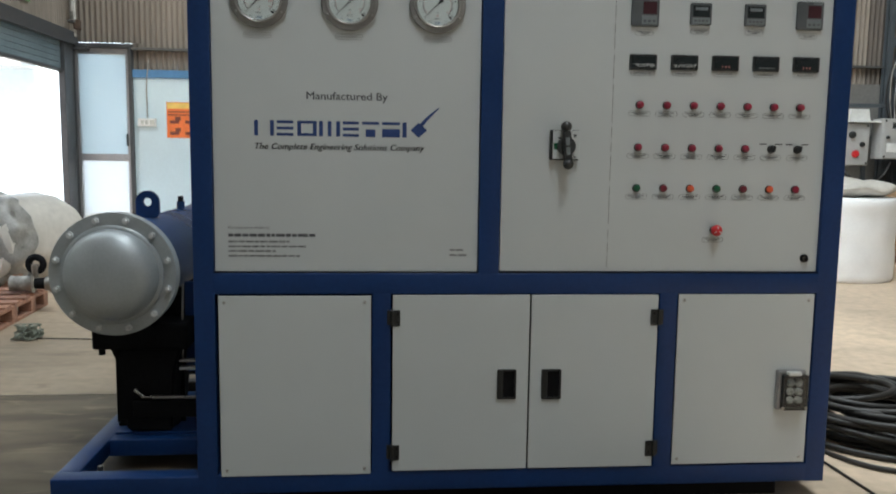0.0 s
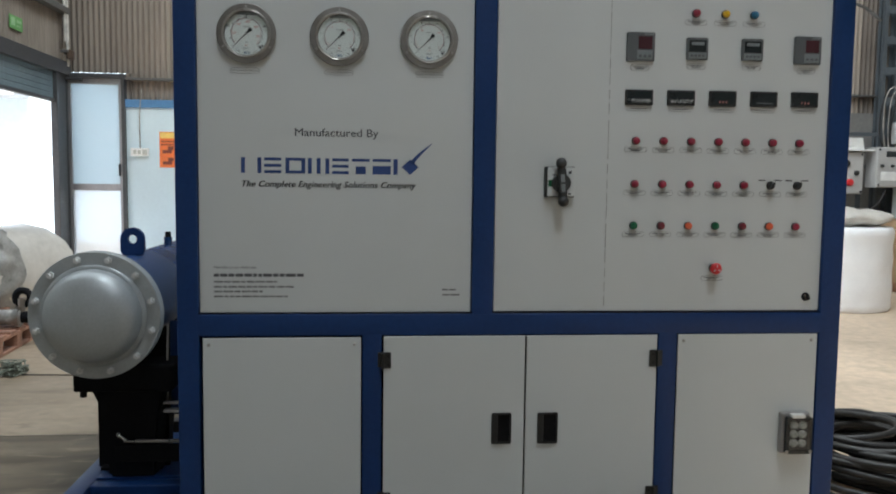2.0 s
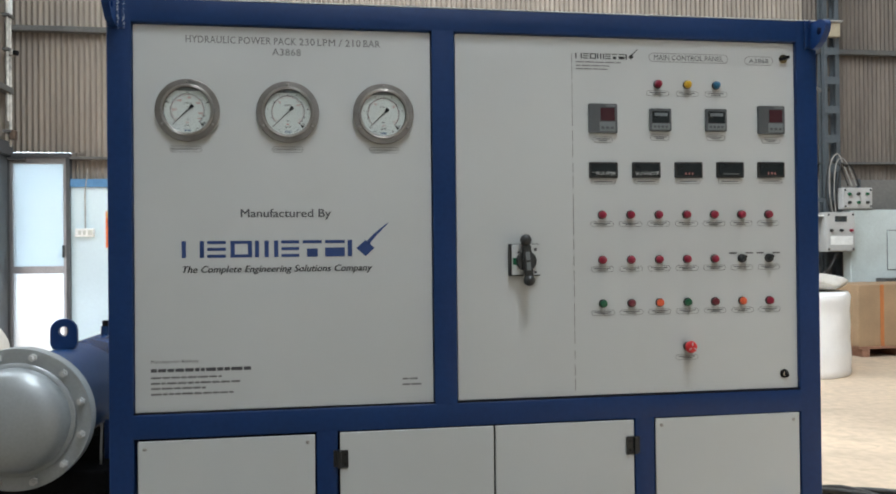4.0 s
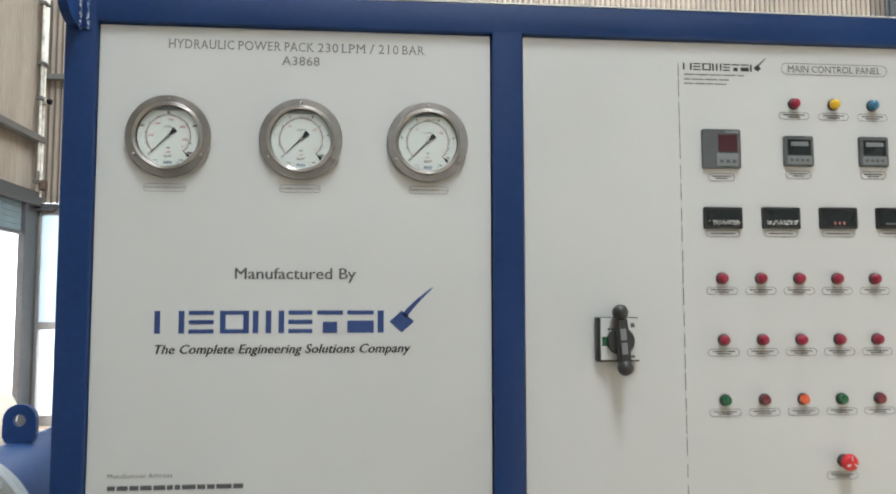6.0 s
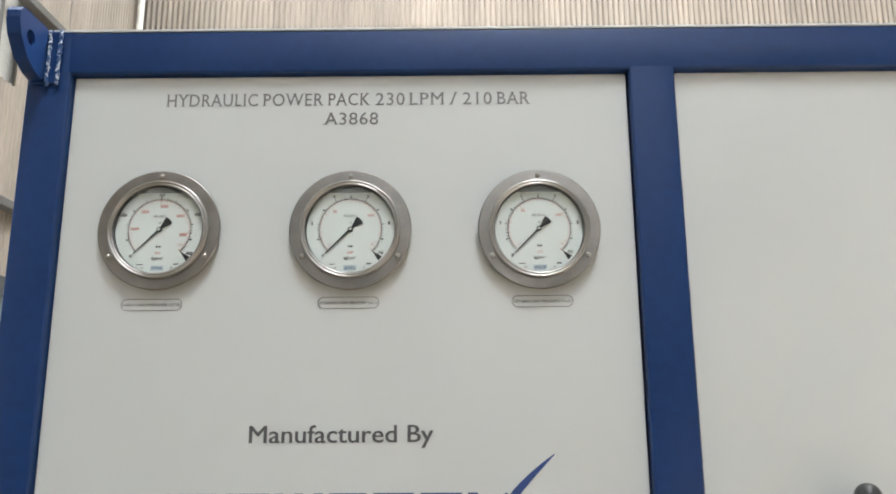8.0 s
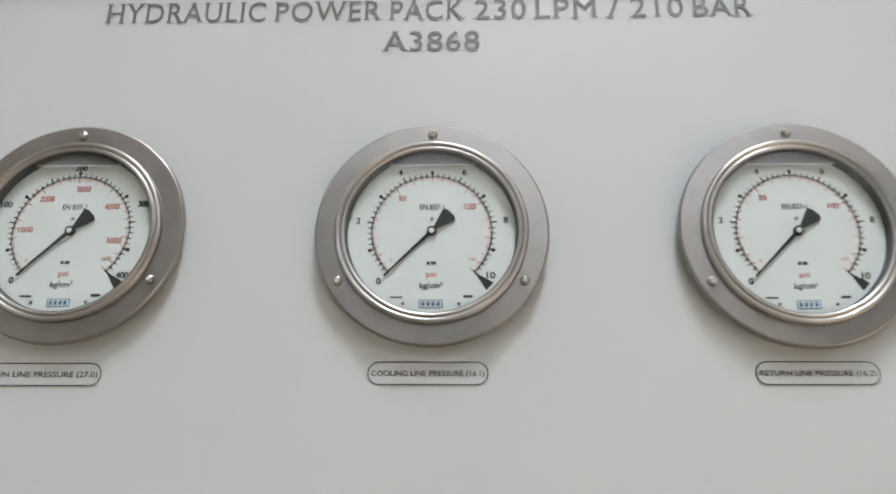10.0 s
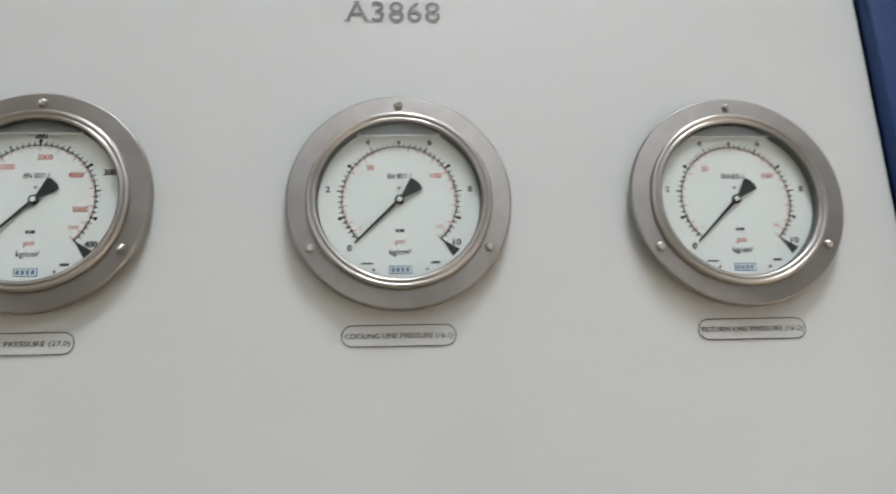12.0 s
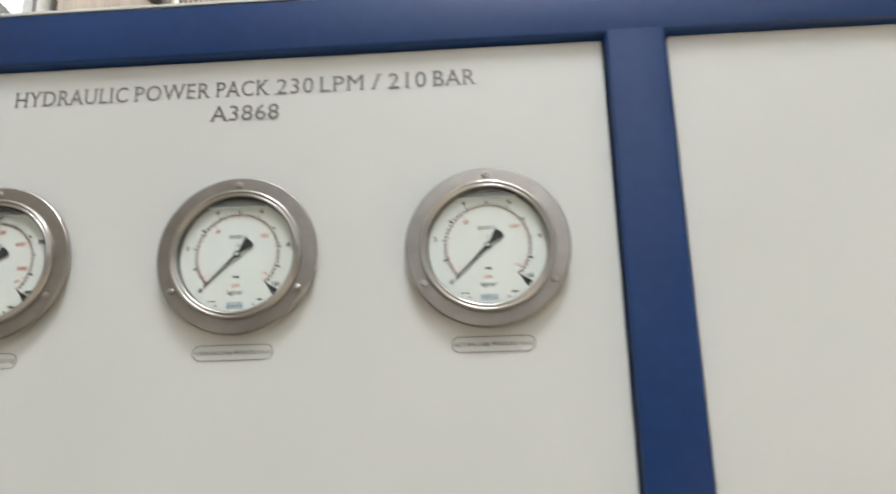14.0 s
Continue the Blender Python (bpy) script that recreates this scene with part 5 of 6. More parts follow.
# ---- panel meters ----
def controller(x, z, size, big, label):
    g = thing("temperature_controller", label, "panel meter", (x, 0, z), "square controllers")
    r = size / 2
    part("bezel", extruded(rounded(0, 0, size, size, 0.004, 3), -0.010, 0.002, 0.0012), M["meter"], g, "grey plastic bezel")
    if big:
        part("display", box(-0.10 * size, 0.40 * size, -0.0115, -0.0098, -0.08 * size, 0.36 * size, 0.0006), M["screen_red"], g, "dark red display window")
        part("face", box(-0.14 * size, 0.42 * size, -0.0112, -0.0098, -0.44 * size, -0.12 * size, 0.0006), M["meter_light"], g, "light grey key field")
        for k in range(3):
            part("key", box((-0.08 + 0.17 * k) * size, (0.02 + 0.17 * k) * size, -0.0125, -0.0112, -0.36 * size, -0.28 * size, 0.0005), M["meter"], g)
        part("top_strip", box(0.10 * size, 0.44 * size, -0.0112, -0.0098, 0.40 * size, 0.46 * size), M["meter_light"], g)
    else:
        part("display", box(-0.40 * size, 0.40 * size, -0.0115, -0.0098, -0.14 * size, 0.38 * size, 0.0006), M["screen"], g, "dark display window")
        part("readout", box(-0.30 * size, 0.30 * size, -0.0122, -0.0114, 0.16 * size, 0.30 * size), M["meter_light"], g, "pale readout strip")
        part("face", box(-0.42 * size, 0.42 * size, -0.0112, -0.0098, -0.44 * size, -0.17 * size, 0.0006), M["meter_light"], g, "light grey key field")
        for k in range(4):
            part("key", box((-0.34 + 0.18 * k) * size, (-0.22 + 0.18 * k) * size, -0.0122, -0.0112, -0.36 * size, -0.26 * size, 0.0005), M["meter"], g)
    label_pill(g, 0.0, -r - 0.021, 0.068, 0.020)


controller(1.4985, 1.7885, 0.098, True, "large grey controller with a dark red display")
controller(1.6995, 1.7865, 0.076, False, "small grey controller with a dark display")
controller(1.8985, 1.7880, 0.076, False, "small grey controller with a dark display")
controller(2.1005, 1.7910, 0.097, True, "large grey controller with a dark red display")


def panel_meter(x, z, kind):
    words = {"film": "black panel meter half covered by crumpled clear film", "red": "black panel meter with small lit red digits", "line": "black panel meter with a thin pale line"}
    g = thing("panel_meter", words[kind], "panel meter", (x, 0, z), "digital panel meters")
    part("bezel", extruded(rounded(0, 0, 0.098, 0.053, 0.003, 3), -0.008, 0.002, 0.001), M["black"], g)
    part("window", box(-0.043, 0.043, -0.0092, -0.0078, -0.021, 0.021, 0.0005), M["screen"], g, "dark tinted window")
    if kind == "film":
        bm = bmesh.new()
        r2 = random.Random(round(x * 1000))
        nx, nz = 26, 5
        grid = [[bm.verts.new((-0.040 + 0.081 * i / nx, -0.0100 - 0.0016 * r2.random(), -0.0185 + 0.011 * j / nz + 0.0030 * r2.random())) for i in range(nx + 1)] for j in range(nz + 1)]
        for j in range(nz):
            for i in range(nx):
                if r2.random() > 0.45:
                    bm.faces.new([grid[j][i], grid[j][i + 1], grid[j + 1][i + 1], grid[j + 1][i]])
        part("cover_film", bm, M["film"], g, "crumpled shiny clear film")
    elif kind == "red":
        for k in range(3):
            bars([(-0.014 + 0.012 * k, -0.010 + 0.012 * k, -0.016, -0.009)], -0.0096, M["digit"], g, "digit")
    else:
        bars([(-0.028, 0.030, -0.0155, -0.0130)], -0.0096, M["meter_light"], g, "display_line")
    label_pill(g, 0.0, -0.038, 0.086, 0.0165, 1)


for k, (kind, z) in enumerate((("film", 1.6165), ("film", 1.6175), ("red", 1.6185), ("line", 1.6195), ("red", 1.6205))):
    panel_meter(1.4985 + 0.15 * k, z, kind)

# ---- rotary isolator ----
iso = thing("isolator_switch", "black and white rotary isolator with a ball-ended handle", "switch", (1.226, 0, 1.318))
part("base", box(-0.054, 0.048, -0.022, 0.002, -0.049, 0.056, 0.003), M["black"], iso)
face = part("face_plate", box(-0.047, 0.049, -0.0245, -0.0215, -0.045, 0.054, 0.001), M["panel"], iso, "white printed face plate")
bars([(-0.030, -0.016, 0.026, 0.030), (0.026, 0.036, 0.032, 0.042), (0.026, 0.036, -0.04, -0.034)], -0.0250, M["ink_grey"], face, "print_line")
bars([(-0.044, -0.016, -0.012, 0.010)], -0.0250, M["green"], face, "green_mark")
bars([(-0.014, 0.004, 0.030, 0.051)], -0.0250, M["red_stop"], face, "red_mark")
smooth(part("rosette", lathe([(0.033, -0.024), (0.033, -0.034), (0.030, -0.039), (0.0, -0.040)], 40), M["knob"], iso), 40)
smooth(part("lever", extruded([(-0.013, -0.055), (0.013, -0.055), (0.016, 0.0), (0.013, 0.055), (-0.013, 0.055), (-0.016, 0.0)], -0.056, -0.032, 0.004), M["knob"], iso), 40).rotation_euler = (0, radians(-4.5), 0)
for z in (-0.062, 0.068):
    bm = bmesh.new()
    bmesh.ops.create_uvsphere(bm, u_segments=24, v_segments=14, radius=0.0190)
    bmesh.ops.translate(bm, verts=bm.verts, vec=(0, -0.046, z))
    smooth(part("ball", bm, M["knob"], iso, "dark grey ball end"), 60).rotation_euler = (0, radians(-4.5), 0)
part("label_strip", box(-0.007, 0.007, -0.0572, -0.0558, 0.003, 0.030, 0.0004), M["meter_light"], iso, "pale lever label").rotation_euler = (0, radians(-4.5), 0)
part("label_strip", box(-0.007, 0.007, -0.0572, -0.0558, -0.030, -0.003, 0.0004), M["meter_light"], iso, "pale lever label").rotation_euler = (0, radians(-4.5), 0)


# ---- locks and socket box ----
def lock(x, z, material, label, turned):
    g = thing("panel_lock", label, "lock", (x, 0, z), "panel locks")
    smooth(part("barrel", lathe([(0.0, 0.002), (0.0150, 0.002), (0.0150, -0.004), (0.0120, -0.009), (0.0095, -0.010), (0.0090, -0.0085), (0.0, -0.0085)], 28), material, g), 40)
    smooth(part("core", lathe([(0.0, -0.0098), (0.0070, -0.0098), (0.0078, -0.0088), (0.0078, -0.0080)], 20), M["chrome"], g, "bright key core"), 40)
    k = part("keyway", box(-0.0022, 0.0022, -0.0105, -0.008, -0.006, 0.006), M["soot"], g, "dark key slot")
    w = part("tongue", box(-0.020 if turned else -0.004, 0.020 if turned else 0.014, -0.013, -0.009, -0.005, 0.007, 0.002), M["soot"] if turned else material, g)
    w.rotation_euler = (0, radians(-15 if turned else 40), 0)


lock(2.139, 0.9205, M["soot"], "small black cylinder lock with a bright core", False)
lock(2.150, 2.004, M["brass"], "worn brass cylinder lock with a dark tongue", True)

sock = thing("socket_box", "grey socket box under a clear hinged cover", "socket box", (2.104, -0.020, 0.431))
part("body", box(-0.056, 0.052, -0.026, 0.002, -0.075, 0.074, 0.006), M["alu"], sock)
part("well", box(-0.042, 0.046, -0.026, -0.021, -0.062, 0.052, 0.001), M["soot"], sock, "dark recess behind the outlets")
for r in range(3):
    for c in range(2):
        bm = lathe([(0.0, -0.036), (0.004, -0.036), (0.006, -0.039), (0.0105, -0.038), (0.0135, -0.034), (0.0150, -0.024)], 18)
        bmesh.ops.translate(bm, verts=bm.verts, vec=(-0.010 + 0.032 * c, 0, 0.030 - 0.0330 * r))
        smooth(part("outlet", bm, M["socket"], sock, "cream round outlet"), 50)
p = part("cover", ring_plate(rounded(0.003, -0.004, 0.094, 0.134, 0.008), rounded(0.005, -0.005, 0.078, 0.112, 0.004), -0.044, -0.022), M["black"], sock, "dark cover rim")
p = part("cover_front", box(-0.041, 0.043, -0.0445, -0.0425, -0.064, 0.056, 0.001), M["clear"], sock, "clear plastic cover")
p.visible_shadow = False
part("latch", box(-0.026, 0.022, -0.047, -0.020, 0.060, 0.073, 0.002), M["pvc"], sock, "white cover latch")
for x in (-0.043, 0.045):
    bm = lathe([(0, -0.050), (0.005, -0.049), (0.006, -0.043)], 12)
    bmesh.ops.translate(bm, verts=bm.verts, vec=(x, 0, -0.062))
    smooth(part("cover_screw", bm, M["bright"], sock))


# ---- oil cooler on the skid ----
CX, CY, CZ = -0.384, 0.15, 0.836
cooler = thing("oil_cooler", "blue shell-and-tube oil cooler with a silver dished end", "cooler", (CX, CY, CZ))
smooth(part("end_flange", lathe([(0.150, -0.012), (0.2235, -0.012), (0.2245, -0.010), (0.2245, 0.012), (0.2235, 0.014), (0.150, 0.014)], 96), M["silver"], cooler, "silver bolted end flange"), 30)
smooth(part("end_cover", lathe([(0.1700, -0.011), (0.1670, -0.018), (0.1640, -0.040), (0.1560, -0.062), (0.1400, -0.078), (0.1100, -0.090), (0.0700, -0.098), (0.0350, -0.101), (0.0, -0.102)], 80), M["silver"], cooler, "silver dished end cover"), 60)
smooth(part("cover_rim", lathe([(0.1680, -0.012), (0.1790, -0.013), (0.1800, -0.020), (0.1760, -0.024), (0.1650, -0.025)], 80), M["silver"], cooler), 40)
for k in range(12):
    a = radians(15 + 30 * k)
    bm = bmesh.new()
    made = bmesh.ops.create_cone(bm, cap_ends=True, segments=6, radius1=0.0125, radius2=0.0125, depth=0.012)["verts"]
    add_tube(bm, (0, 0, 0.004), (0, 0, 0.020), 0.0070, 10)
    bmesh.ops.transform(bm, verts=bm.verts, matrix=Matrix.Translation((0.2015 * math.cos(a), -0.018, 0.2015 * math.sin(a))) @ Matrix.Rotation(radians(90), 4, "X"))
    part("flange_bolt", bm, M["zinc"], cooler, "bright steel hex bolt")
smooth(part("back_flange", lathe([(0.150, 0.0145), (0.2240, 0.0145), (0.2240, 0.040), (0.150, 0.040)], 96), M["silver"], cooler), 30)
smooth(part("shell", lathe([(0.168, 0.040), (0.170, 0.044), (0.170, 1.55), (0.0, 1.552)], 72), M["blue_shell"], cooler, "long blue cylindrical shell"), 30)
smooth(part("back_ring", lathe([(0.170, 1.50), (0.174, 1.502), (0.174, 1.55), (0.0, 1.553)], 72), M["blue_shell"], cooler), 30)


def eye_plate(w, h, r_hole, t):
    n = 24
    out, hole = [], []
    for i in range(n):
        a = 2 * math.pi * i / n
        x, z = math.cos(a), math.sin(a)
        hole.append((r_hole * x, r_hole * z))
        if z >= 0:
            out.append((w / 2 * x, w / 2 * z))
        else:
            s = min(w / 2 / max(abs(x), 1e-6), (h - w / 2) / max(abs(z), 1e-6))
            out.append((x * s, z * s))
    return ring_plate(out, hole, -t / 2, t / 2)


eye = part("lifting_eye", eye_plate(0.094, 0.112, 0.018, 0.020), M["blue"], cooler, "dark blue lifting eye plate")
eye.location = (0.0, 0.45, 0.235)
smooth(part("nozzle", tube((0.0, 1.0, 0.160), (0.0, 1.0, 0.205), 0.019, 16), M["blue_shell"], cooler))
smooth(part("plug", tube((0.0, 1.0, 0.205), (0.0, 1.0, 0.230), 0.014, 6), M["soot"], cooler, "dark hexagon plug"))
for y in (0.42, 1.2):
    bm = bmesh.new()
    add_box(bm, -0.14, 0.14, y - 0.006, y + 0.006, -(CZ - 0.141), -0.150)
    add_box(bm, -0.12, 0.12, y - 0.05, y + 0.05, -(CZ - 0.1405), -(CZ - 0.1525))
    add_box(bm, -0.006, 0.006, y - 0.045, y + 0.045, -(CZ - 0.1525), -0.168)
    part("saddle", bm, M["soot"], cooler, "dark welded saddle plate")

pump = thing("pump_block", "matt black pump casting under the cooler", "pump", (-0.36, 0.46, 0.140))
prof = [(-0.088, 0.0), (0.095, 0.0), (0.095, 0.10), (0.110, 0.26), (0.150, 0.40), (0.150, 0.44), (-0.165, 0.44), (-0.160, 0.38), (-0.118, 0.28), (-0.092, 0.15)]
part("casting", extruded(prof, -0.02, 0.26, 0.012), M["soot"], pump)
part("top_flange", box(-0.205, 0.170, -0.05, 0.28, 0.350, 0.455, 0.010), M["soot"], pump)
for x in (-0.205, -0.150):
    part("bolt", tube((x + 0.03, -0.02, 0.325), (x + 0.03, -0.02, 0.352), 0.013, 6), M["soot"], pump)
smooth(part("sensing_pipe", swept(curve_points([(0.127, 0.04, 0.285), (0.128, 0.04, 0.40), (0.131, 0.04, 0.52), (0.131, 0.05, 0.60)]), 0.0045, 8), M["bright"], pump, "thin bright upright sensing pipe"))
part("guard_plate", box(0.120, 0.288, 0.12, 0.132, 0.215, 0.60, 0.003), M["blue"], pump, "dark blue guard plate")
smooth(part("drain_pipe", swept(curve_points([(-0.045, -0.045, 0.185), (-0.01, -0.05, 0.160), (0.02, -0.05, 0.155), (0.40, -0.05, 0.153)]), 0.0075, 10), M["bright"], pump, "thin bright steel drain pipe"))
part("bracket", box(0.12, 0.284, 0.0, 0.03, 0.286, 0.294, 0.002), M["grey_box"], pump, "pale steel bracket bar")
part("bracket", box(0.12, 0.284, 0.0, 0.03, 0.252, 0.264, 0.002), M["grey_box"], pump, "pale steel bracket bar")
part("coupling_guard", box(-0.06, 0.286, -0.03, -0.015, 0.062, 0.135, 0.005), M["soot"], pump)


# ---- floor things east of the machine ----
def hose_coil(turns, r0, r1, hose_r, top, seed):
    """A loosely thrown coil: every turn has its own centre, radius and tilt, and the heap rises slowly."""
    pts, n = [], 36
    for i in range(turns * n + 1):
        f = i / n
        g = f * 0.83
        nx, ny, nr, ta, tb = (noise.noise(Vector((g, seed * 7.1 + k * 3.3, 0.5))) for k in range(5))
        rad = (r0 + r1) / 2 + (r1 - r0) * 1.2 * nr
        rad = min(max(rad, r0), r1)
        a = 2 * math.pi * f
        x, y = rad * math.cos(a), rad * math.sin(a)
        z = hose_r + top * f / turns + 0.20 * (ta * x + tb * y) + 0.04 * noise.noise(Vector((f * 3.1, seed, 9.0)))
        pts.append((x + 0.17 * nx, (y + 0.17 * ny) * 0.94, min(max(z, hose_r), top + 0.025)))
    return pts


coil = thing("hose_coil", "large heap of coiled black rubber hose on the floor", "hose", (3.05, 0.73, 0))
smooth(part("hose", swept(hose_coil(11, 0.38, 0.51, 0.015, 0.095, 1.0), 0.015, 8), M["rubber"], coil), 60)
smooth(part("hose", swept(hose_coil(7, 0.29, 0.43, 0.015, 0.150, 2.6), 0.015, 8), M["rubber"], coil), 60)
for cx, cy, rx, ry, tilt, h in ((-0.17, 0.17, 0.24, 0.22, 0.12, 0.145), (-0.12, 0.08, 0.28, 0.23, -0.06, 0.160), (0.0, 0.0, 0.40, 0.37, 0.03, 0.150)):
    loop = [(cx + rx * math.cos(a), cy + ry * math.sin(a), h + tilt * math.cos(a + 0.7) * rx) for a in (2 * math.pi * k / 40 for k in range(41))]
    smooth(part("hose", swept(loop, 0.016, 8), M["rubber"], coil), 60)
smooth(part("hose_tail", swept(curve_points([(-0.50, 0.1, 0.05), (-0.54, -0.2, 0.012), (-0.42, -0.50, 0.012), (-0.1, -0.60, 0.012), (0.4, -0.62, 0.012), (0.9, -0.5, 0.012)]), 0.012, 8), M["rubber"], coil), 60)

cable = thing("floor_cable", "thin black cable lying straight across the floor", "cable", (2.47, 0, 0))
smooth(part("cable", swept(curve_points([(-0.06, 0.9, 0.006), (-0.01, 0.36, 0.006), (0.01, -0.1, 0.006), (0.03, -0.7, 0.006), (0.02, -1.6, 0.006)]), 0.006, 8), M["rubber"], cable), 60)

# ---- packing rolls and cartons ----
rnd = random.Random(11)


def wrinkled(bm, amount, scale, seed):
    off = Vector((seed, seed * 2.0, seed * 3.0))
    for v in bm.verts:
        v.co += amount * Vector(noise.noise_vector(v.co * scale + off))
    return bm


def roll_body(r, h, segs=64, levels=14):
    prof = [(0.0, 0.0), (r * 0.6, 0.0), (r * 0.97, 0.0), (r, 0.03)] + [(r * (1 + 0.006 * math.sin(5 * k)), 0.03 + (h - 0.06) * k / levels) for k in range(1, levels)] + [(r, h - 0.03), (r * 0.97, h), (r * 0.6, h), (0.0, h)]
    bm = lathe(prof, segs, "z")
    if min(v.co.z for v in bm.verts) < -0.1:
        bmesh.ops.scale(bm, verts=bm.verts, vec=(1, 1, -1))
    return bm


roll = thing("packing_roll", "big white standing roll of foam packing sheet", "roll", (5.66, 5.56, 0))
bm = roll_body(0.55, 0.89)
for v in bm.verts:
    if 0.02 < v.co.z < 0.87:
        v.co += 0.010 * Vector(noise.noise_vector(v.co * 4.0))
smooth(part("foam", bm, M["foam"], roll), 60)
smooth(part("bottom_rim", lathe([(0.545, 0.002), (0.558, 0.004), (0.560, 0.030), (0.548, 0.036)], 64, "z"), M["pvc"], roll, "flattened white bottom edge"), 60)
smooth(part("core_tube", lathe([(0.050, 0.86), (0.050, 0.915), (0.042, 0.915), (0.042, 0.86)], 24, "z"), M["carton"], roll, "brown cardboard core"), 40)

bundle = thing("film_bundle", "crumpled bundle of clear packing film on the roll", "packing", (5.68, 5.56, 0.885))
bm = bmesh.new()
bmesh.ops.create_uvsphere(bm, u_segments=40, v_segments=20, radius=1.0)
bmesh.ops.scale(bm, verts=bm.verts, vec=(0.56, 0.46, 0.105))
bmesh.ops.translate(bm, verts=bm.verts, vec=(0, 0, 0.100))
wrinkled(bm, 0.05, 5.0, 3.0)
for v in bm.verts:
    v.co.z = max(v.co.z, 0.0)
smooth(part("film", bm, M["wrap"], bundle), 25)

carton = thing("carton", "brown carton with an orange strap on a low pallet", "carton", (7.62, 6.85, 0))
part("box", box(-0.55, 0.75, -0.4, 0.4, 0.13, 0.90, 0.012), M["carton"], carton)
part("strap", box(-0.25, -0.20, -0.404, -0.4005, 0.13, 0.90), M["tape"], carton, "orange strap")
part("label", box(0.0, 0.14, -0.403, -0.4005, 0.55, 0.72), M["pvc"], carton, "white stuck-on label")
for x in (-0.45, 0.05, 0.6):
    part("runner", box(x - 0.05, x + 0.05, -0.4, 0.4, 0.0, 0.10, 0.004), M["wood"], carton)
part("deck", box(-0.55, 0.75, -0.4, 0.4, 0.10, 0.13, 0.003), M["wood"], carton)

cabinet = thing("machine_cabinet", "pale grey-green machine cabinet with an inspection door", "cabinet", (8.54, 7.79, 0))
part("body", box(-0.67, 0.80, -0.09, 0.09, 0.0, 1.90, 0.015), M["machine"], cabinet)
part("door", box(-0.10, 0.60, -0.102, -0.09, 1.05, 1.60, 0.006), M["machine"], cabinet)
part("door_seal", ring_plate(rounded(0.25, 1.325, 0.72, 0.57, 0.01, 2), rounded(0.25, 1.325, 0.70, 0.55, 0.01, 2), -0.095, -0.09), M["steel_paint"], cabinet)
part("shelf", box(-0.30, 0.80, -0.31, -0.10, 0.88, 0.93, 0.006), M["dark_steel"], cabinet)


def wall_panel(x, y, z, w, h, d, label, dress):
    g = thing("electrical_box", label, "electrical box", (x, y, z), "electrical boxes by the column")
    part("body", box(-w / 2, w / 2, -d, 0.0, -h / 2, h / 2, 0.008), M["grey_box"], g)
    part("lid", box(-w / 2 + 0.012, w / 2 - 0.012, -d - 0.012, -d, -h / 2 + 0.012, h / 2 - 0.012, 0.004), M["grey_box"], g)
    for sx in (-1, 1):
        for sz in (-1, 1):
            b = lathe([(0, -d - 0.02), (0.013, -d - 0.019), (0.015, -d - 0.011)], 12)
            bmesh.ops.translate(b, verts=b.verts, vec=(sx * (w / 2 - 0.035), 0, sz * (h / 2 - 0.035)))
            part("lid_screw", b, M["soot"], g)
    for px, pz, r, m in dress:
        b = lathe([(0, -d - 0.055), (r * 0.8, -d - 0.05), (r, -d - 0.035), (r, -d - 0.010)], 20)
        bmesh.ops.translate(b, verts=b.verts, vec=(px, 0, pz))
        smooth(part("knob", b, M[m], g), 40)
    return g


rack = thing("box_frame", "grey steel mounting frame for the electrical boxes", "frame", (7.50, NORTH - 0.33, 0))
for x in (-0.45, -0.15, 0.62):
    part("upright", box(x - 0.025, x + 0.025, -0.025, 0.025, 0, 2.35 if x > 0.3 else 2.0, 0.003), M["steel_paint"], rack)
part("crossbar", box(-0.52, 0.66, -0.05, -0.025, 1.58, 1.63, 0.003), M["steel_paint"], rack)
part("crossbar", box(-0.45, 0.72, -0.05, -0.025, 2.02, 2.07, 0.003), M["steel_paint"], rack)
part("shelf", box(-0.55, -0.10, -0.27, 0.02, 1.805, 1.825, 0.003), M["pvc"], rack, "pale shelf board")
BY = NORTH - 0.382
wall_panel(7.09, BY, 1.505, 0.40, 0.58, 0.14, "grey switch panel with dark knobs and a red one", [(-0.06, 0.13, 0.05, "knob"), (0.09, 0.0, 0.035, "knob"), (0.0, -0.13, 0.05, "red_stop")])
g = wall_panel(7.63, BY, 1.585, 0.44, 0.55, 0.24, "grey control box with a dark window and lamps", [(-0.15, 0.02, 0.022, "knob"), (0.0, 0.02, 0.022, "knob"), (0.15, 0.02, 0.022, "red")])
part("window", box(-0.09, 0.09, -0.256, -0.25, 0.14, 0.22, 0.002), M["screen"], g, "dark meter window")
part("name_plate", box(-0.16, 0.18, -0.256, -0.25, -0.18, -0.06, 0.002), M["pvc"], g, "pale printed plate")
wall_panel(7.97, BY, 2.06, 0.46, 0.30, 0.14, "grey push-button box with two rows of buttons", [(-0.14 + 0.14 * c, 0.06 - 0.12 * r, 0.022, "knob" if (r + c) % 2 else "green") for r in range(2) for c in range(3)])
stack = thing("paper_stack", "short white stack of papers on the shelf", "papers", (7.11, NORTH - 0.47, 1.825))
for k in range(4):
    part("paper_block", box(-0.15 + 0.006 * k, 0.15 - 0.008 * k, -0.10, 0.10, 0.04 * k, 0.04 * k + 0.039, 0.006), M["pvc"], stack)

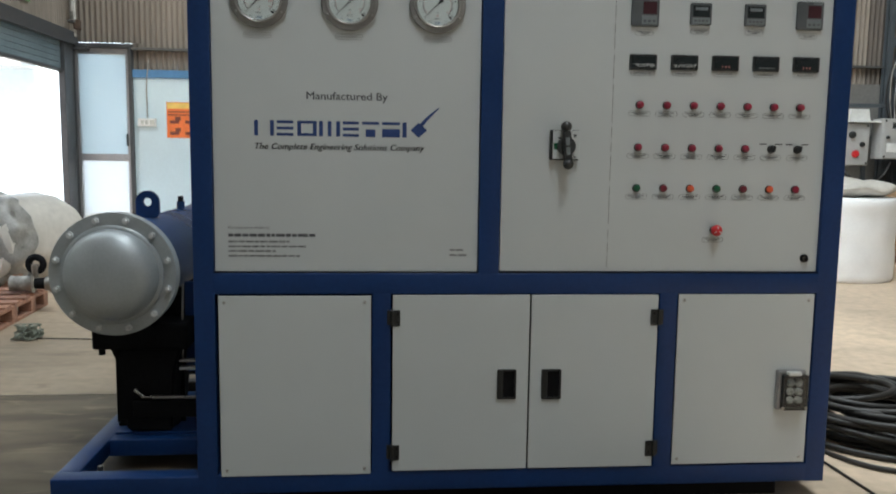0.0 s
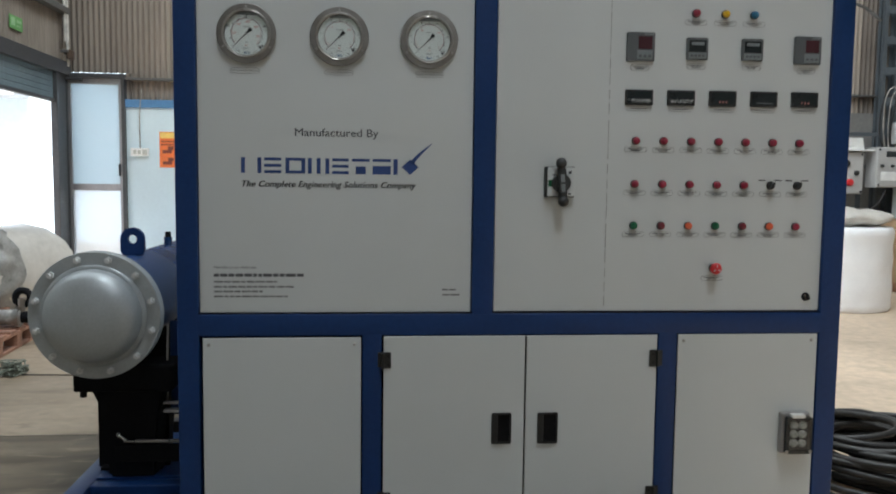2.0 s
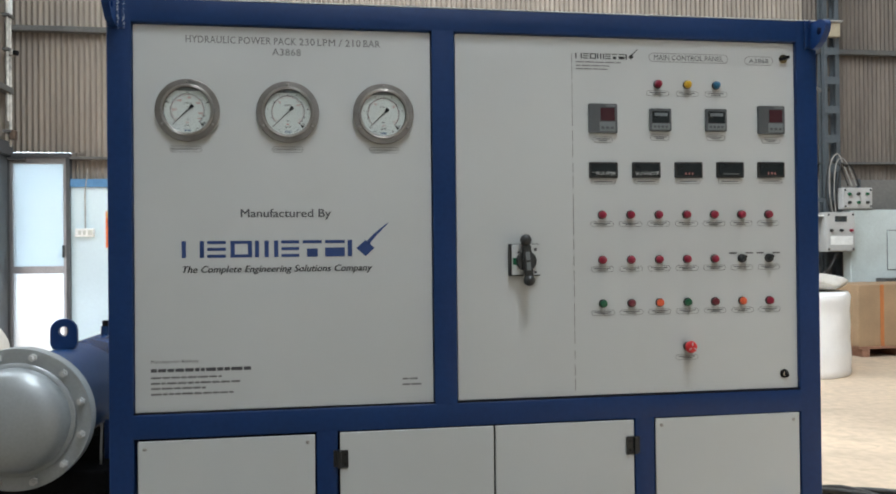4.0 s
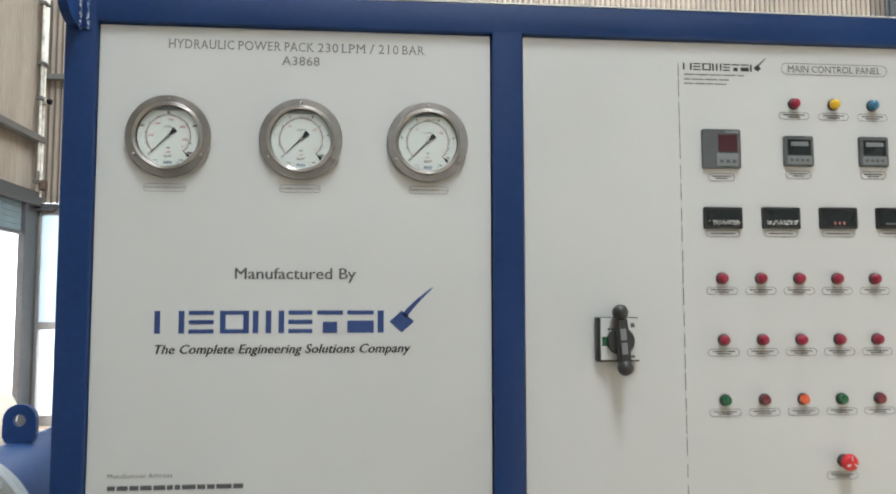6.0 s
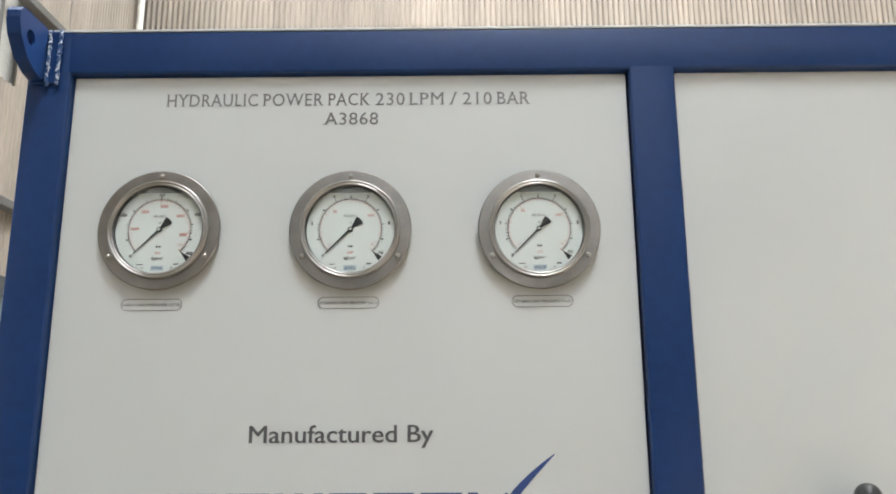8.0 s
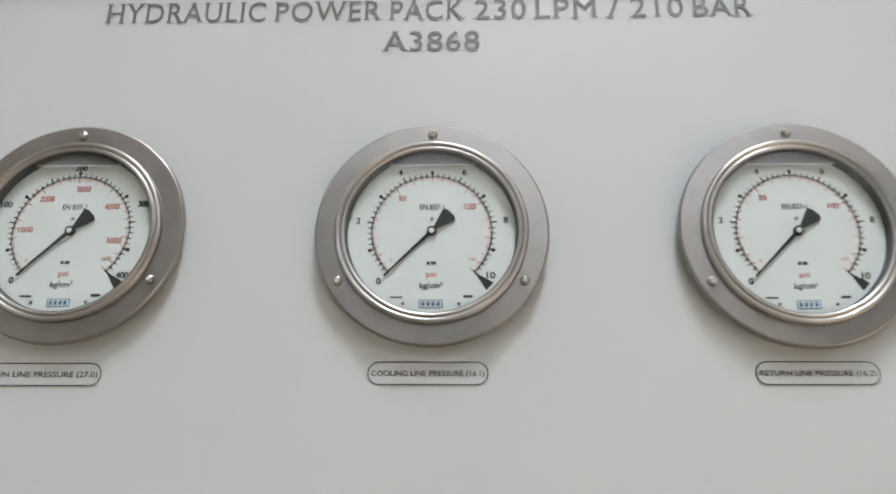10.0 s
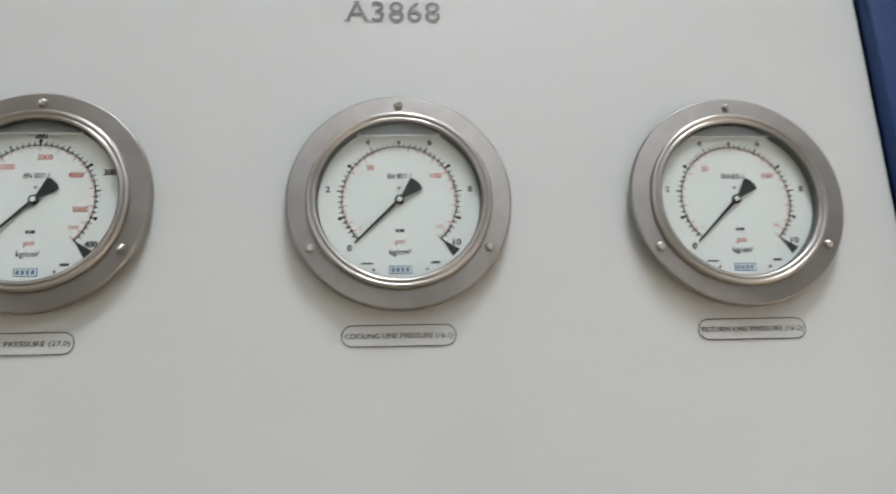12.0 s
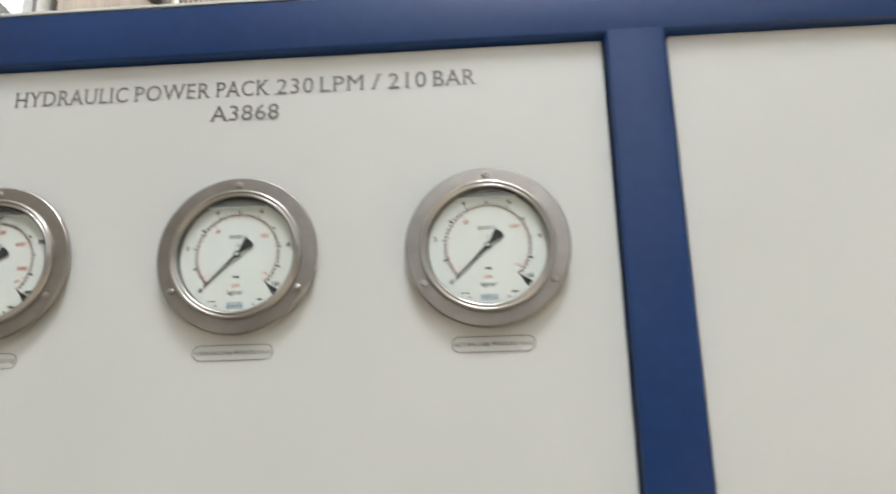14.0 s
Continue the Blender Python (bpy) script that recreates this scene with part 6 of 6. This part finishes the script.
loom = thing("cable_loom", "grey and black cables looping down to the boxes", "cable", (7.66, NORTH - 0.35, 1.84))
for k, (dx, r, m) in enumerate([(0.0, 0.009, "old_pipe"), (0.07, 0.008, "old_pipe"), (-0.06, 0.009, "rubber"), (0.11, 0.011, "rubber")]):
    smooth(part("cable", swept(curve_points([(dx * 0.6, -0.08, -0.02), (dx - 0.06, -0.09, 0.3), (dx - 0.04 + 0.02 * k, -0.08, 0.70), (dx + 0.09, -0.06, 0.86 - 0.06 * k), (dx + 0.19, -0.06, 0.68), (dx + 0.28, -0.1, 0.40)]), r, 8), M[m], loom), 60)
smooth(part("cable", swept(curve_points([(-0.15, -0.05, 1.75), (-0.45, -0.03, 1.95), (-1.0, -0.02, 2.02), (-2.0, 0.0, 2.05)]), 0.022, 8), M["girt"], loom, "grey armoured cable"), 60)
smooth(part("cable", swept(curve_points([(-0.72, -0.1, -0.62), (-0.6, -0.25, -0.85), (-0.4, -0.25, -0.9), (-0.15, -0.2, -0.75), (-0.05, -0.2, -0.58)]), 0.022, 8), M["rubber"], loom, "black looped cable"), 60)

# ---- pallet and wrapped drum west of the machine ----
pallet = thing("pallet", "reddish-brown wooden pallet on the floor", "pallet", (-2.16, 3.97, 0))
for k in range(6):
    part("deck_board", box(-1.10, 0.0, -1.10 + 0.196 * k, -1.10 + 0.196 * k + 0.120, 0.130, 0.150, 0.003), M["wood"], pallet)
for x in (-1.00, -0.53, -0.05):
    part("stringer", box(x - 0.05, x + 0.05, -1.10, 0.0, 0.108, 0.1295, 0.002), M["wood"], pallet)
    for y in (-1.05, -0.72, -0.33, -0.05):
        part("block", box(x - 0.05, x + 0.05, y - 0.05, y + 0.05, 0.0205, 0.1075, 0.003), M["wood"], pallet)
    part("bottom_board", box(x - 0.05, x + 0.05, -1.10, 0.0, 0.0, 0.020, 0.002), M["wood"], pallet)
pallet.rotation_euler = (0, 0, radians(4))

drum = thing("wrapped_drum", "large drum wrapped in white film with a netted end", "drum", (-2.72, 4.75, 0))
bm = lathe([(0.0, -0.42), (0.36, -0.42), (0.40, -0.38), (0.41, -0.2), (0.405, 0.0), (0.40, 0.25), (0.36, 0.42), (0.0, 0.42)], 48)
bmesh.ops.translate(bm, verts=bm.verts, vec=(0, 0, 0.475))
wrinkled(bm, 0.025, 6.0, 5.0)
body = smooth(part("wrap", bm, M["wrap"], drum), 30)
bm = lathe([(0.0, -0.47), (0.20, -0.46), (0.36, -0.42), (0.425, -0.36), (0.425, -0.32), (0.425, -0.28), (0.425, -0.24), (0.422, -0.19)], 48)
bmesh.ops.translate(bm, verts=bm.verts, vec=(0, 0, 0.475))
wrinkled(bm, 0.055, 6.0, 8.0)
for v in bm.verts:
    if v.co.y > -0.34:
        v.co.y += 0.22 * noise.noise(Vector((0.3, v.co.x * 4.0, v.co.z * 4.0)))
smooth(part("netting", bm, M["net"], drum, "grey bunched netting end"), 50)
for y in (-0.28, 0.28):
    part("cradle", box(-0.34, 0.34, y - 0.05, y + 0.05, 0.0, 0.20, 0.01), M["wood"], drum, "timber cradle")
drum.rotation_euler = (0, 0, radians(-28))

fitting = thing("valve_fitting", "dull steel valve fittings lying on the pallet", "valve", (-2.16, 3.68, 0.15))
smooth(part("body", tube((-0.16, 0.0, 0.075), (0.02, 0.01, 0.075), 0.062, 20), M["old_pipe"], fitting, "grimy cast body"), 40)
smooth(part("neck", tube((0.02, 0.01, 0.075), (0.10, 0.02, 0.075), 0.045, 20), M["soot"], fitting, "dark neck"), 40)
smooth(part("outlet_pipe", tube((0.10, 0.02, 0.075), (0.20, 0.03, 0.075), 0.058, 20), M["steel"], fitting), 40)
smooth(part("flange", tube((-0.02, 0.0, 0.08), (0.01, 0.004, 0.08), 0.079, 24), M["steel"], fitting), 40)
smooth(part("flange", tube((0.13, 0.02, 0.08), (0.17, 0.03, 0.08), 0.079, 24), M["steel"], fitting), 40)
smooth(part("handwheel", swept([(0.02 + 0.056 * math.cos(a * math.pi / 12), 0.04, 0.225 + 0.056 * math.sin(a * math.pi / 12)) for a in range(24)], 0.028, 8, True), M["soot"], fitting, "black handwheel"), 60)
smooth(part("stem", tube((0.02, 0.02, 0.10), (0.02, 0.015, 0.225), 0.026, 10), M["steel"], fitting), 60)

crate = thing("crate", "pale grey crate standing on the pallet", "crate", (-2.54, 3.22, 0.15))
part("body", box(-0.28, 0.24, -0.16, 0.10, 0.0, 0.92, 0.012), M["machine"], crate)
part("lid", box(-0.29, 0.25, -0.17, 0.11, 0.92, 0.96, 0.006), M["machine"], crate)

scrap = thing("plastic_scrap", "small tangle of grey-green plastic strands on the floor", "scrap", (-1.80, 2.72, 0))
r3 = random.Random(5)
for k in range(7):
    knots = [(0.085 * r3.uniform(-1, 1), 0.07 * r3.uniform(-1, 1), 0.006 + 0.10 * r3.random() ** 1.5) for i in range(16)]
    smooth(part("strand", swept(curve_points(knots, 6), 0.0042, 6), M["strand"], scrap), 60)
wire = thing("loose_wire", "thin dark wire trailing over the floor", "wire", (-1.74, 2.72, 0))
smooth(part("wire", swept(curve_points([(0, 0, 0.004), (0.3, -0.02, 0.004), (0.6, -0.08, 0.004), (1.1, -0.06, 0.004)]), 0.004, 6), M["rubber"], wire), 60)
